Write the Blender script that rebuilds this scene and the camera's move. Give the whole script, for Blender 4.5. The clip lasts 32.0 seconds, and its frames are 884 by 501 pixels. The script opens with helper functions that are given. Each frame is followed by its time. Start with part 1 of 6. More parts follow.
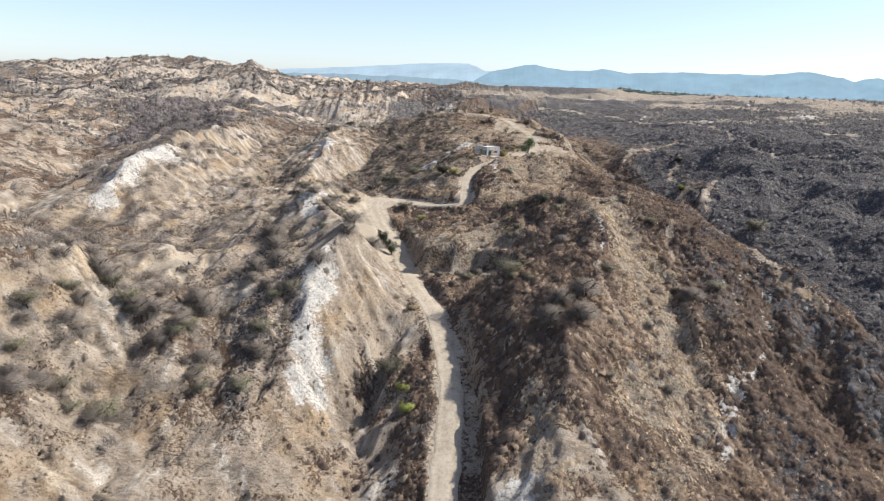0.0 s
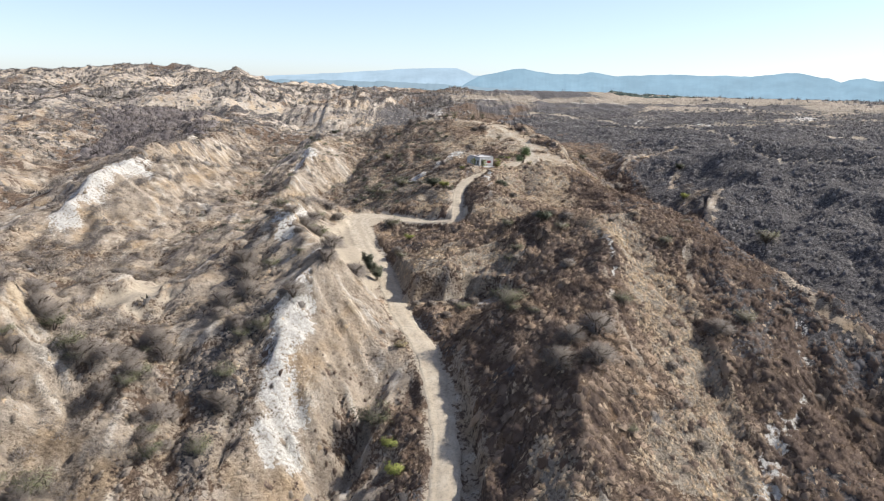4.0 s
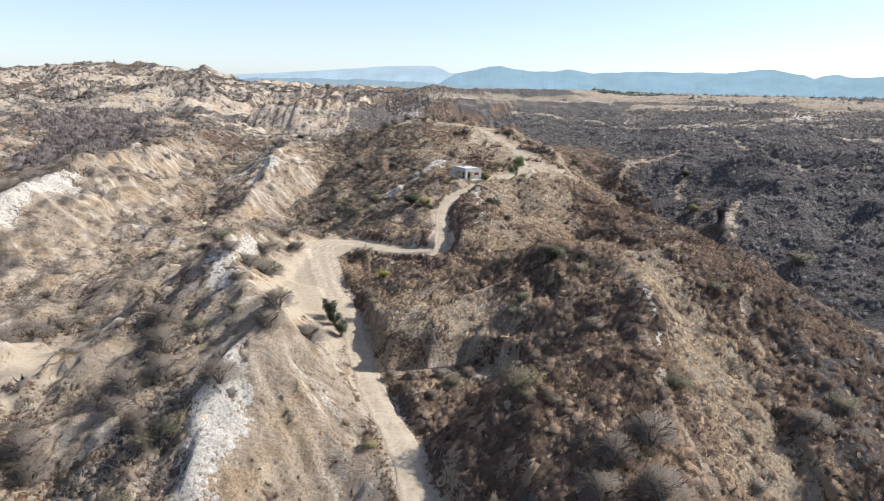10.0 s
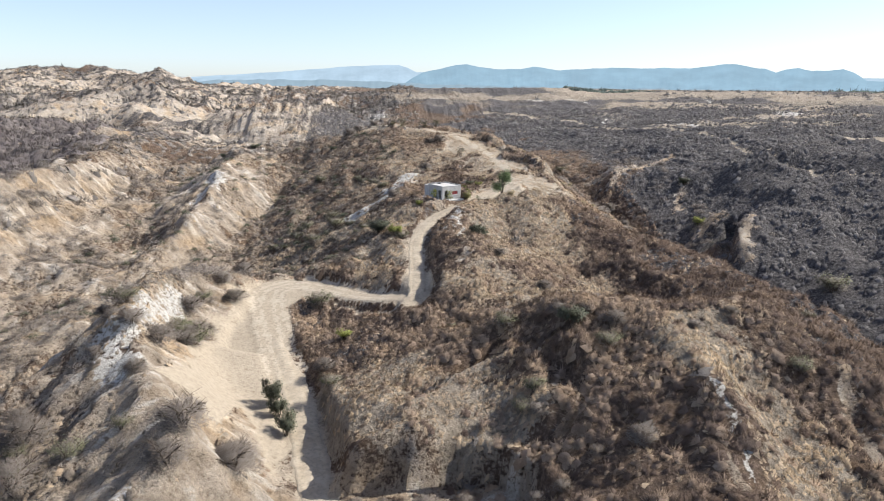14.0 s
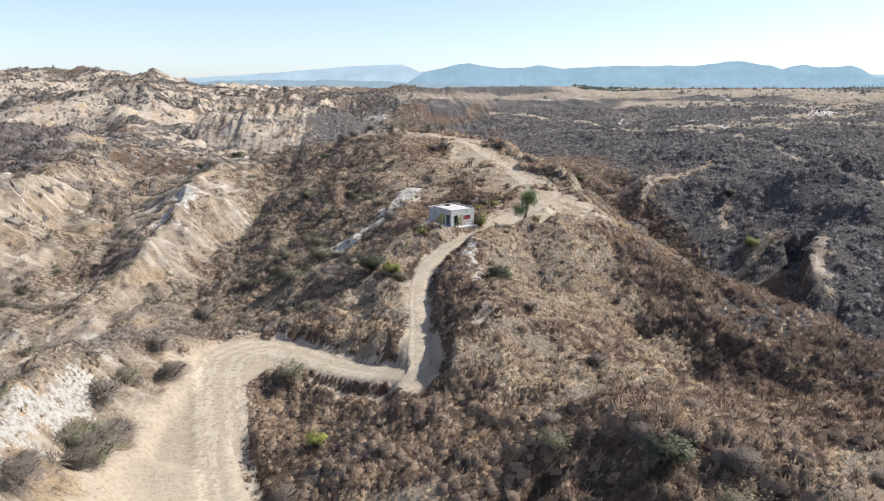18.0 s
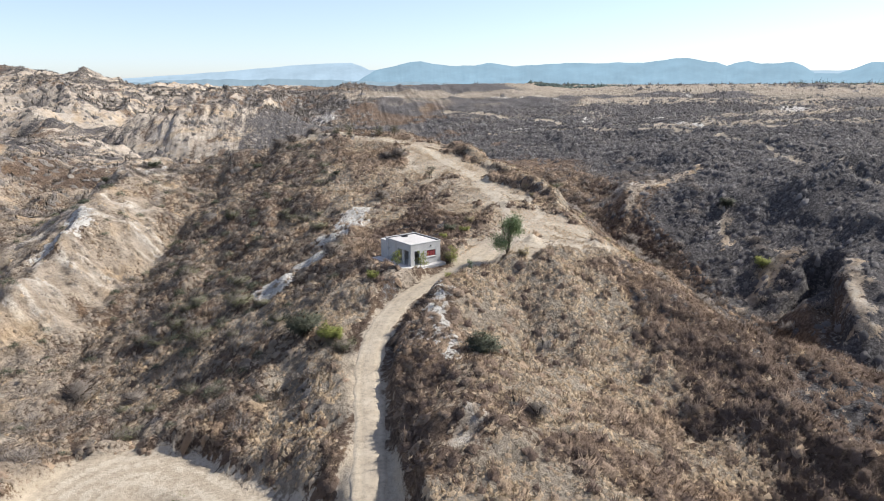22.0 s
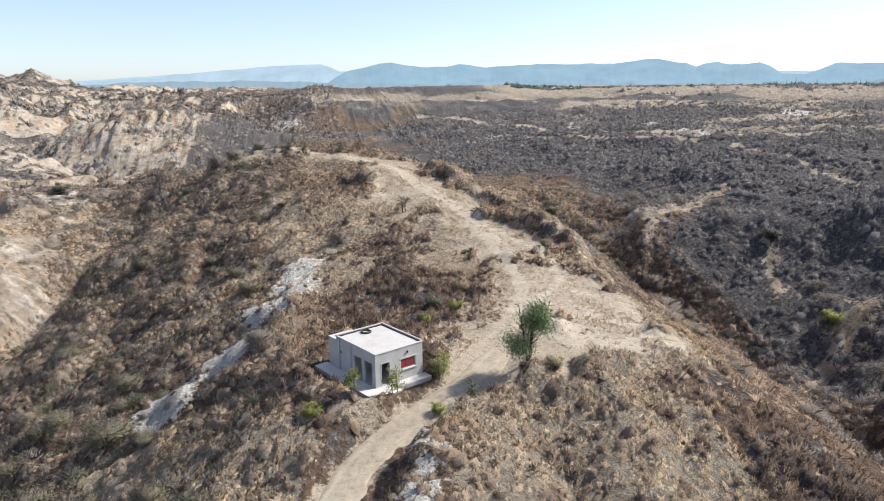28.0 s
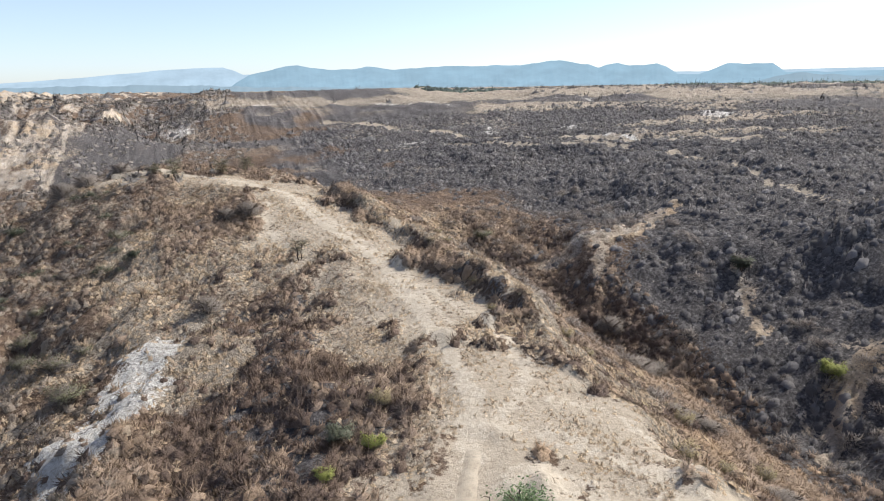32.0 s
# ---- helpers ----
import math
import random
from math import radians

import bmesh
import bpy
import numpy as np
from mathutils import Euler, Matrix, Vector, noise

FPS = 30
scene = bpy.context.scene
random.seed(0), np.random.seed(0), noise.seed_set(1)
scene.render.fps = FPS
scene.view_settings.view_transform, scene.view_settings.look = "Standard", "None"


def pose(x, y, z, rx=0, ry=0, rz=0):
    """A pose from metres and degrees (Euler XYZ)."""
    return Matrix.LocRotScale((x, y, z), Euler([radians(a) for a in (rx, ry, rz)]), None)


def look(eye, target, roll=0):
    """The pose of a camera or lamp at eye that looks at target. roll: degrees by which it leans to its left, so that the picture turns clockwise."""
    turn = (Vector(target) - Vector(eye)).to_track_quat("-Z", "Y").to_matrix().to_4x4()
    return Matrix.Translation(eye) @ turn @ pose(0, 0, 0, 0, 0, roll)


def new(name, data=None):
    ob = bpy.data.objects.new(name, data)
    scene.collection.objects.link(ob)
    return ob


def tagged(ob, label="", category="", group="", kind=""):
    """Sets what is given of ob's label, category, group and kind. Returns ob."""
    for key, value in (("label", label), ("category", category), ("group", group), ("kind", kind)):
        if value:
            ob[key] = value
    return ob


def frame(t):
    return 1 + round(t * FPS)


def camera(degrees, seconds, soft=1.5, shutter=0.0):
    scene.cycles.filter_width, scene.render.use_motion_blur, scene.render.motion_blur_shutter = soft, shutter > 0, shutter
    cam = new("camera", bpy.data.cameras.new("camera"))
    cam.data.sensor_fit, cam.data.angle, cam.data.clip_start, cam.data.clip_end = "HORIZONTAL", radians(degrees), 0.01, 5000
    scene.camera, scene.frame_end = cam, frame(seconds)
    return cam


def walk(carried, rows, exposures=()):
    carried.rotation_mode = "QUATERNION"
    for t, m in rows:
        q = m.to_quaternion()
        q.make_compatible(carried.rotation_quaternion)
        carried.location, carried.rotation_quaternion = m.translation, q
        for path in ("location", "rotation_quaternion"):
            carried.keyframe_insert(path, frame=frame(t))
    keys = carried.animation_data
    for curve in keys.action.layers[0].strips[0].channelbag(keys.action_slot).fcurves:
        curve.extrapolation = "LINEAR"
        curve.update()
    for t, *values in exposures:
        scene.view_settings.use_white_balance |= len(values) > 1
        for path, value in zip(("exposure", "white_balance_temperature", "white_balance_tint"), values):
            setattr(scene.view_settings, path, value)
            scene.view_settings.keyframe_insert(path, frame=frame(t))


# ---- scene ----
cam = camera(65.1, 32.0, soft=1.0)
METRES, EYE, TILT, LEAN, TURN = 200.0, 40.0, -13.5, -2.2, 0.0
ROWS = [
    (0.0, 0.0, 0.0, 0.0, 0.0, 0.0, -0.0),
    (0.5, 0.0003, 0.008, 0.002, 0.01, 0.05, 0.09),
    (1.0, 0.0004, 0.0162, 0.0041, 0.06, 0.13, 0.22),
    (1.5, 0.0005, 0.0249, 0.0064, 0.11, 0.21, 0.35),
    (2.0, 0.0006, 0.0342, 0.0091, 0.14, 0.26, 0.43),
    (2.5, 0.0005, 0.0438, 0.012, 0.15, 0.3, 0.49),
    (3.0, 0.0006, 0.0537, 0.0148, 0.09, 0.33, 0.52),
    (3.5, 0.0005, 0.0639, 0.0173, -0.63, 0.36, 0.76),
    (5.5, 0.0, 0.1065, 0.027, -0.82, 0.38, 0.87),
    (6.0, 0.0001, 0.1177, 0.0298, -0.8, 0.39, 0.83),
    (6.5, 0.0, 0.1289, 0.0329, -0.78, 0.4, 0.85),
    (7.0, 0.0001, 0.1407, 0.0364, -0.75, 0.42, 0.86),
    (7.5, 0.0001, 0.1531, 0.0398, -0.74, 0.41, 0.81),
    (8.0, 0.0, 0.1662, 0.0432, -0.72, 0.38, 0.76),
    (8.5, 0.0001, 0.1799, 0.0469, -0.68, 0.33, 0.88),
    (9.0, 0.0001, 0.1943, 0.051, -0.64, 0.3, 0.79),
    (9.5, 0.0004, 0.2096, 0.0551, -0.64, 0.26, 0.68),
    (10.0, 0.0001, 0.2255, 0.0591, -2.52, 0.16, 1.48),
    (10.5, 0.0002, 0.2419, 0.0637, -2.48, 0.11, 1.62),
    (11.0, 0.0003, 0.2587, 0.0687, -2.5, 0.11, 1.57),
    (11.5, 0.0007, 0.276, 0.0732, -2.99, 0.09, 1.87),
    (12.0, 0.001, 0.2933, 0.0782, -4.84, -0.02, 2.5),
    (12.5, 0.0012, 0.311, 0.0832, -5.03, -0.04, 2.71),
    (13.0, 0.0018, 0.3288, 0.0881, -5.02, -0.05, 2.79),
    (13.5, 0.0025, 0.3468, 0.0929, -4.98, -0.06, 2.92),
    (14.0, 0.0035, 0.3651, 0.0975, -4.96, -0.03, 2.96),
    (14.5, 0.0046, 0.3837, 0.1018, -4.95, 0.01, 3.01),
    (16.5, 0.0098, 0.4581, 0.12, -4.78, -0.01, 3.18),
    (17.0, 0.011, 0.4766, 0.1244, -4.74, -0.02, 3.23),
    (17.5, 0.0122, 0.4954, 0.1286, -4.7, -0.04, 3.31),
    (18.0, 0.0136, 0.5141, 0.1326, -4.66, -0.06, 3.29),
    (18.5, 0.0151, 0.5326, 0.1364, -4.66, -0.08, 3.17),
    (19.0, 0.0166, 0.5511, 0.1403, -6.64, -0.24, 3.64),
    (19.5, 0.018, 0.5698, 0.1441, -6.69, -0.26, 3.7),
    (20.0, 0.0193, 0.5883, 0.1481, -6.68, -0.28, 3.77),
    (20.5, 0.0211, 0.6067, 0.1521, -7.35, -0.34, 4.06),
    (21.0, 0.0227, 0.6251, 0.1561, -8.38, -0.42, 4.52),
    (21.5, 0.0246, 0.6436, 0.1605, -8.43, -0.43, 4.59),
    (22.0, 0.0265, 0.6621, 0.1646, -8.41, -0.45, 4.56),
    (22.5, 0.0287, 0.6804, 0.1691, -8.39, -0.48, 4.51),
    (23.0, 0.031, 0.6987, 0.1734, -8.35, -0.5, 4.46),
    (23.5, 0.0335, 0.717, 0.1779, -8.31, -0.49, 4.4),
    (24.0, 0.0358, 0.7335, 0.182, -8.25, -0.49, 4.27),
    (24.5, 0.038, 0.7476, 0.1858, -8.07, -0.52, 4.14),
    (25.0, 0.0399, 0.7597, 0.1895, -7.94, -0.52, 4.02),
    (25.5, 0.0416, 0.7705, 0.1926, -7.86, -0.52, 3.88),
    (27.5, 0.0484, 0.8188, 0.2051, -7.92, -0.36, 4.14),
    (28.0, 0.0515, 0.833, 0.2086, -10.65, -0.54, 5.24),
    (28.5, 0.0534, 0.8481, 0.2125, -17.68, -1.27, 7.56),
    (29.0, 0.0559, 0.8636, 0.2167, -18.76, -1.38, 7.93),
    (29.5, 0.0596, 0.8796, 0.2206, -18.9, -1.35, 7.88),
    (30.0, 0.0637, 0.8958, 0.2244, -19.0, -1.32, 7.87),
    (30.5, 0.0681, 0.9123, 0.2284, -19.07, -1.33, 7.96),
    (31.0, 0.0731, 0.9289, 0.2325, -19.13, -1.33, 7.98),
    (31.5, 0.0784, 0.9458, 0.2366, -19.17, -1.33, 7.88),
    (32.0, 0.0832, 0.9634, 0.241, -17.75, -1.14, 7.31),
]
walk(cam, [(t, pose(0, 0, EYE, TILT, LEAN, TURN) @ pose(METRES * x, METRES * y, METRES * z, 90 + pitch, roll, yaw)) for t, x, y, z, yaw, pitch, roll in ROWS])

# ---------------------------------------------------------------- world, sun
SUN_AZ, SUN_EL = 81.0, 42.0            # degrees clockwise from ahead, degrees up
world = bpy.data.worlds.new("world")
scene.world = world
world.use_nodes = True
wn = world.node_tree
sky = wn.nodes.new("ShaderNodeTexSky")
sky.sky_type, sky.sun_disc = 'NISHITA', False
sky.sun_elevation, sky.sun_rotation = radians(SUN_EL), radians(SUN_AZ)
sky.air_density, sky.dust_density, sky.ozone_density, sky.altitude = 0.8, 0.9, 2.0, 500.0
haze = wn.nodes.new("ShaderNodeMix")
haze.data_type = 'RGBA'
haze.inputs[0].default_value = 0.20
haze.inputs[7].default_value = (5.5, 5.7, 7.4, 1.0)
wn.links.new(sky.outputs[0], haze.inputs[6])
wn.links.new(haze.outputs[2], wn.nodes["Background"].inputs[0])
wn.nodes["Background"].inputs[1].default_value = 0.11
sun = new("sun", bpy.data.lights.new("sun", 'SUN'))
sun.data.energy, sun.data.angle, sun.data.color = 5.0, radians(0.6), (1.0, 0.955, 0.90)
to_sun = Vector((math.sin(radians(SUN_AZ)) * math.cos(radians(SUN_EL)),
                 math.cos(radians(SUN_AZ)) * math.cos(radians(SUN_EL)), math.sin(radians(SUN_EL))))
sun.matrix_world = look(to_sun * 100, (0, 0, 0))
scene.view_settings.exposure = 0.74


# ---------------------------------------------------------------- materials
def rgba(c):
    return (c[0], c[1], c[2], 1.0)


class Nodes:
    """A short hand for building node materials."""

    def __init__(self, name, rough=0.9, spec=0.2):
        self.mat = bpy.data.materials.new(name)
        self.mat.use_nodes = True
        self.tree = self.mat.node_tree
        self.bsdf = self.tree.nodes["Principled BSDF"]
        self.bsdf.inputs["Roughness"].default_value = rough
        self.bsdf.inputs["Specular IOR Level"].default_value = spec

    def add(self, kind, **sets):
        n = self.tree.nodes.new(kind)
        for k, v in sets.items():
            n.inputs[k].default_value = v
        return n

    def link(self, a, b):
        self.tree.links.new(a, b)
        return b

    def place(self):
        return self.add("ShaderNodeNewGeometry").outputs["Position"]

    def noise(self, scale, detail=4.0, rough=0.6, vec=None, dist=0.0):
        n = self.add("ShaderNodeTexNoise", Scale=scale, Detail=detail, Roughness=rough, Distortion=dist)
        self.link(vec if vec else self.place(), n.inputs["Vector"])
        return n.outputs[0]

    def ramp(self, fac, *stops):
        n = self.add("ShaderNodeValToRGB")
        e = n.color_ramp.elements
        while len(e) < len(stops):
            e.new(0.5)
        for q, (p, c) in zip(e, stops):
            q.position, q.color = p, rgba(c) if isinstance(c, tuple) else (c, c, c, 1.0)
        self.link(fac, n.inputs[0])
        return n.outputs[0]

    def mix(self, fac, a, b, mode='MIX'):
        n = self.tree.nodes.new("ShaderNodeMix")
        n.data_type, n.blend_type = 'RGBA', mode
        for sock, v in ((n.inputs[0], fac), (n.inputs[6], a), (n.inputs[7], b)):
            if isinstance(v, tuple):
                sock.default_value = rgba(v)
            elif isinstance(v, float):
                sock.default_value = v
            else:
                self.link(v, sock)
        return n.outputs[2]

    def math(self, op, a, b=0.5):
        n = self.tree.nodes.new("ShaderNodeMath")
        n.operation, n.use_clamp = op, op in ('ADD', 'MULTIPLY', 'SUBTRACT')
        for sock, v in ((n.inputs[0], a), (n.inputs[1], b)):
            if isinstance(v, float):
                sock.default_value = v
            else:
                self.link(v, sock)
        return n.outputs[0]

    def math2(self, op, a, b):
        out = self.math(op, a, b)
        out.node.use_clamp = False
        return out

    def attr(self, name):
        n = self.tree.nodes.new("ShaderNodeAttribute")
        n.attribute_name = name
        return n.outputs["Fac"]

    def island(self):
        return self.add("ShaderNodeNewGeometry").outputs["Random Per Island"]

    def whim(self):
        return self.tree.nodes.new("ShaderNodeObjectInfo").outputs["Random"]

    def color(self, out):
        self.link(out, self.bsdf.inputs["Base Color"])

    def bump(self, height, strength=0.5, distance=0.1):
        n = self.add("ShaderNodeBump", Strength=strength, Distance=distance)
        self.link(height, n.inputs["Height"])
        self.link(n.outputs[0], self.bsdf.inputs["Normal"])


def ground_material():
    m = Nodes("earth_and_litter", 0.95, 0.1)
    broad, mid, fine, grit = m.noise(0.045, 5), m.noise(0.35, 5), m.noise(1.9, 6, 0.7), m.noise(9.0, 4, 0.7)
    litter = m.ramp(fine, (0.32, (0.058, 0.043, 0.033)), (0.47, (0.108, 0.081, 0.062)), (0.60, (0.165, 0.127, 0.097)), (0.76, (0.255, 0.203, 0.155)))
    tint = m.ramp(mid, (0.3, (0.72, 0.68, 0.68)), (0.5, (1.0, 0.95, 0.9)), (0.7, (1.25, 1.1, 0.9)))
    brown = m.mix(1.0, litter, tint, 'MULTIPLY')
    clay = m.ramp(mid, (0.25, (0.265, 0.228, 0.184)), (0.5, (0.44, 0.392, 0.325)), (0.75, (0.57, 0.522, 0.45)))
    specks = m.ramp(fine, (0.3, (0.55, 0.51, 0.48)), (0.48, (1.0, 1.0, 1.0)), (0.75, (1.12, 1.1, 1.06)))
    clay = m.mix(1.0, clay, specks, 'MULTIPLY')
    # Clay darkened along its furrows: groove shade put into the colour.
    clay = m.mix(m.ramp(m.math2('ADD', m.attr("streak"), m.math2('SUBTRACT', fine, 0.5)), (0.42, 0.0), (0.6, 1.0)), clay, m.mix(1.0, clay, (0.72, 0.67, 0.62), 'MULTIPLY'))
    crust = m.ramp(m.noise(3.1, 4, 0.75), (0.52, 0.0), (0.66, 1.0))
    clay = m.mix(crust, clay, m.mix(0.42, clay, litter))
    clay = m.mix(m.ramp(m.noise(0.09, 3), (0.5, 0.0), (0.66, 1.0)), clay, m.mix(1.0, clay, (1.06, 0.96, 0.82), 'MULTIPLY'))
    chalk = m.ramp(fine, (0.3, (0.25, 0.225, 0.19)), (0.42, (0.40, 0.372, 0.325)), (0.56, (0.51, 0.487, 0.438)), (0.75, (0.58, 0.565, 0.52)))
    scrub = m.ramp(fine, (0.32, (0.03, 0.028, 0.028)), (0.5, (0.076, 0.07, 0.068)), (0.68, (0.185, 0.172, 0.16)))
    meadow = m.ramp(mid, (0.3, (0.175, 0.145, 0.11)), (0.5, (0.262, 0.22, 0.168)), (0.7, (0.345, 0.296, 0.23)))
    meadow = m.mix(1.0, meadow, m.ramp(fine, (0.3, 0.6), (0.5, 1.0), (0.7, 1.2)), 'MULTIPLY')
    dust = m.ramp(fine, (0.28, (0.21, 0.173, 0.127)), (0.48, (0.30, 0.253, 0.19)), (0.72, (0.352, 0.303, 0.235)))
    trodden = m.ramp(fine, (0.3, (0.305, 0.259, 0.195)), (0.6, (0.38, 0.331, 0.259)))
    worn = m.math('ADD', m.math('MULTIPLY', fine, 0.9), m.math('MULTIPLY', m.noise(0.8, 6, 0.7), 0.6))

    def edged(name, ragged=1.7):
        return m.ramp(m.math2('ADD', m.attr(name), m.math2('MULTIPLY', m.math2('SUBTRACT', worn, 0.75), ragged)), (0.38, 0.0), (0.60, 1.0))
    c = m.mix(edged("scrub"), brown, scrub)
    c = m.mix(edged("meadow"), c, meadow)
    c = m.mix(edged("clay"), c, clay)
    c = m.mix(edged("chalk", 2.0), c, chalk)
    c = m.mix(edged("dust"), c, dust)
    c = m.mix(edged("trodden", 2.4), c, trodden)
    c = m.mix(0.35, c, m.mix(1.0, c, m.ramp(grit, (0.3, 0.55), (0.5, 1.0), (0.7, 1.35)), 'MULTIPLY'))
    m.color(c)
    rugged = m.math2('MULTIPLY', m.math('ADD', m.math('MULTIPLY', fine, 0.75), m.math('MULTIPLY', grit, 0.22)), m.ramp(m.math('ADD', m.attr("dust"), m.attr("trodden")), (0.1, 1.0), (0.7, 0.22)))
    m.bump(rugged, 1.0, 0.8)
    return m.mat


def road_material():
    m = Nodes("pale_track_dust", 0.95, 0.1)
    fine, mid, grit = m.noise(2.2, 6, 0.65), m.noise(0.5, 4), m.noise(14.0, 4)
    c = m.ramp(mid, (0.3, (0.272, 0.229, 0.172)), (0.5, (0.33, 0.282, 0.215)), (0.7, (0.37, 0.321, 0.25)))
    c = m.mix(1.0, c, m.ramp(fine, (0.3, 0.72), (0.5, 1.0), (0.75, 1.12)), 'MULTIPLY')
    m.color(m.mix(m.attr("rut"), c, m.mix(1.0, c, (1.1, 1.09, 1.06), 'MULTIPLY')))
    m.bump(m.math('ADD', m.math('MULTIPLY', fine, 0.6), m.math('MULTIPLY', grit, 0.3)), 0.6, 0.12)
    return m.mat


def tuft_material(name, dark, mid, light, vary=0.6):
    """Dry grass: one tone to a tussock, a little more to each blade, slow drifts over the slope."""
    m = Nodes(name, 0.85, 0.15)
    c = m.ramp(m.math('ADD', m.math('MULTIPLY', m.attr("tone"), 0.75), m.math('MULTIPLY', m.island(), 0.25)), (0.12, dark), (0.5, mid), (0.88, light))
    c = m.mix(vary, c, m.mix(1.0, c, m.ramp(m.noise(0.16, 4), (0.3, (0.66, 0.64, 0.66)), (0.5, (1.0, 0.98, 0.95)), (0.7, (1.3, 1.2, 1.0))), 'MULTIPLY'))
    c = m.mix(0.5, c, m.mix(1.0, c, m.ramp(m.noise(9.0, 4, 0.75), (0.3, 0.6), (0.5, 1.0), (0.7, 1.3)), 'MULTIPLY'))
    m.color(c)
    m.bump(m.math('ADD', m.math('MULTIPLY', m.noise(6.0, 4, 0.75), 0.8), m.math('MULTIPLY', m.noise(19.0, 3, 0.7), 0.3)), 0.8, 0.25)
    thin(m, c, 0.14)
    return m.mat


def thin(m, c, share):
    """Lets sunlight through thin dry blades and leaves."""
    t = m.add("ShaderNodeBsdfTranslucent")
    m.link(c, t.inputs[0])
    both = m.add("ShaderNodeMixShader")
    both.inputs[0].default_value = share
    m.link(m.bsdf.outputs[0], both.inputs[1])
    m.link(t.outputs[0], both.inputs[2])
    m.link(both.outputs[0], m.tree.nodes["Material Output"].inputs[0])


def plant_material(name, low, high, rough=0.75):
    m = Nodes(name, rough, 0.2)
    c = m.mix(m.island(), low, high)
    c = m.mix(1.0, c, m.ramp(m.whim(), (0.0, 0.75), (1.0, 1.25)), 'MULTIPLY')
    m.color(c)
    thin(m, c, 0.35)
    return m.mat


def plain_material(name, low, high, scale, rough=0.85, bump=0.2, spec=0.3):
    m = Nodes(name, rough, spec)
    big, small = m.noise(scale, 5), m.noise(scale * 9, 4)
    c = m.mix(big, low, high)
    m.color(m.mix(1.0, c, m.ramp(small, (0.3, 0.86), (0.55, 1.0), (0.8, 1.06)), 'MULTIPLY'))
    m.bump(small, bump, 0.02)
    return m.mat


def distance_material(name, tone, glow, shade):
    """Far mountains: a plain backdrop of distance, its haze put in as emitted blue."""
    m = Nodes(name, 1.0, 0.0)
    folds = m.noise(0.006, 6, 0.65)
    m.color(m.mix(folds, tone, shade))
    # Noise varies the glow by a tenth, standing in for sunlit folds.
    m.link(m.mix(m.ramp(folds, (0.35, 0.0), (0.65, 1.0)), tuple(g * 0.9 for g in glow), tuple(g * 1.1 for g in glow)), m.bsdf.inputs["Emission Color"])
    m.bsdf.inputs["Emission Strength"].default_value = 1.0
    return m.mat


EARTH, TRACK = ground_material(), road_material()
GRASS = tuft_material("dry_tussock", (0.23, 0.168, 0.122), (0.30, 0.226, 0.166), (0.37, 0.29, 0.218))
GREY_GRASS = tuft_material("grey_tussock", (0.225, 0.183, 0.141), (0.30, 0.249, 0.195), (0.38, 0.322, 0.257))
RUSSET = tuft_material("dark_tussock", (0.112, 0.08, 0.062), (0.152, 0.111, 0.087), (0.202, 0.153, 0.12))
SCRUB = tuft_material("dark_scrub", (0.06, 0.056, 0.055), (0.115, 0.108, 0.106), (0.25, 0.235, 0.222), 0.4)
HEATH = tuft_material("grey_heath", (0.10, 0.09, 0.081), (0.185, 0.166, 0.148), (0.30, 0.272, 0.242), 0.4)
TWIG = plant_material("bare_grey_twig", (0.148, 0.126, 0.109), (0.295, 0.258, 0.223))
BARK = plant_material("rough_bark", (0.09, 0.07, 0.055), (0.18, 0.14, 0.11))
LEAF_DARK = plant_material("dark_green_leaf", (0.07, 0.1, 0.048), (0.19, 0.25, 0.115), 0.55)
LEAF_SAGE = plant_material("dark_sage_leaf", (0.062, 0.07, 0.046), (0.15, 0.155, 0.105), 0.6)
LEAF_OLIVE = plant_material("olive_grey_leaf", (0.10, 0.105, 0.06), (0.24, 0.235, 0.14))
LEAF_LIME = plant_material("yellow_green_leaf", (0.16, 0.18, 0.045), (0.32, 0.33, 0.10))
STRAW_GRASS = tuft_material("pale_straw_grass", (0.25, 0.19, 0.13), (0.40, 0.31, 0.215), (0.56, 0.455, 0.33), 0.5)
FAR_GREEN = plant_material("far_green_leaf", (0.05, 0.068, 0.058), (0.095, 0.12, 0.10))
PURPLE = tuft_material("bare_thicket", (0.09, 0.078, 0.075), (0.155, 0.135, 0.128), (0.25, 0.222, 0.208), 0.4)
LEAF_STRAW = plant_material("straw_leaf", (0.24, 0.195, 0.10), (0.42, 0.35, 0.20))
PLASTER = plain_material("weathered_render", (0.33, 0.325, 0.31), (0.50, 0.49, 0.47), 0.9)
ROOFING = plain_material("pale_roof_screed", (0.30, 0.285, 0.265), (0.54, 0.52, 0.49), 0.55)
CONCRETE = plain_material("bare_concrete", (0.40, 0.38, 0.355), (0.58, 0.56, 0.53), 0.8)
RED = plain_material("red_shutter_paint", (0.17, 0.03, 0.032), (0.25, 0.045, 0.045), 2.0, 0.6)
BLACK = plain_material("black_rubber", (0.018, 0.018, 0.02), (0.04, 0.04, 0.042), 2.0, 0.6)
FRAME = plain_material("grey_frame_paint", (0.42, 0.42, 0.42), (0.55, 0.55, 0.54), 2.0, 0.6)


# ---------------------------------------------------------------- the lie of the land
def hash_grid(ix, iy, seed):
    h = (ix.astype(np.int64) * 374761393 + iy.astype(np.int64) * 668265263 + seed * 974634777) & 0xFFFFFFFF
    h = ((h ^ (h >> 13)) * 1274126177) & 0xFFFFFFFF
    return ((h ^ (h >> 16)) & 0xFFFFF) / float(0xFFFFF)


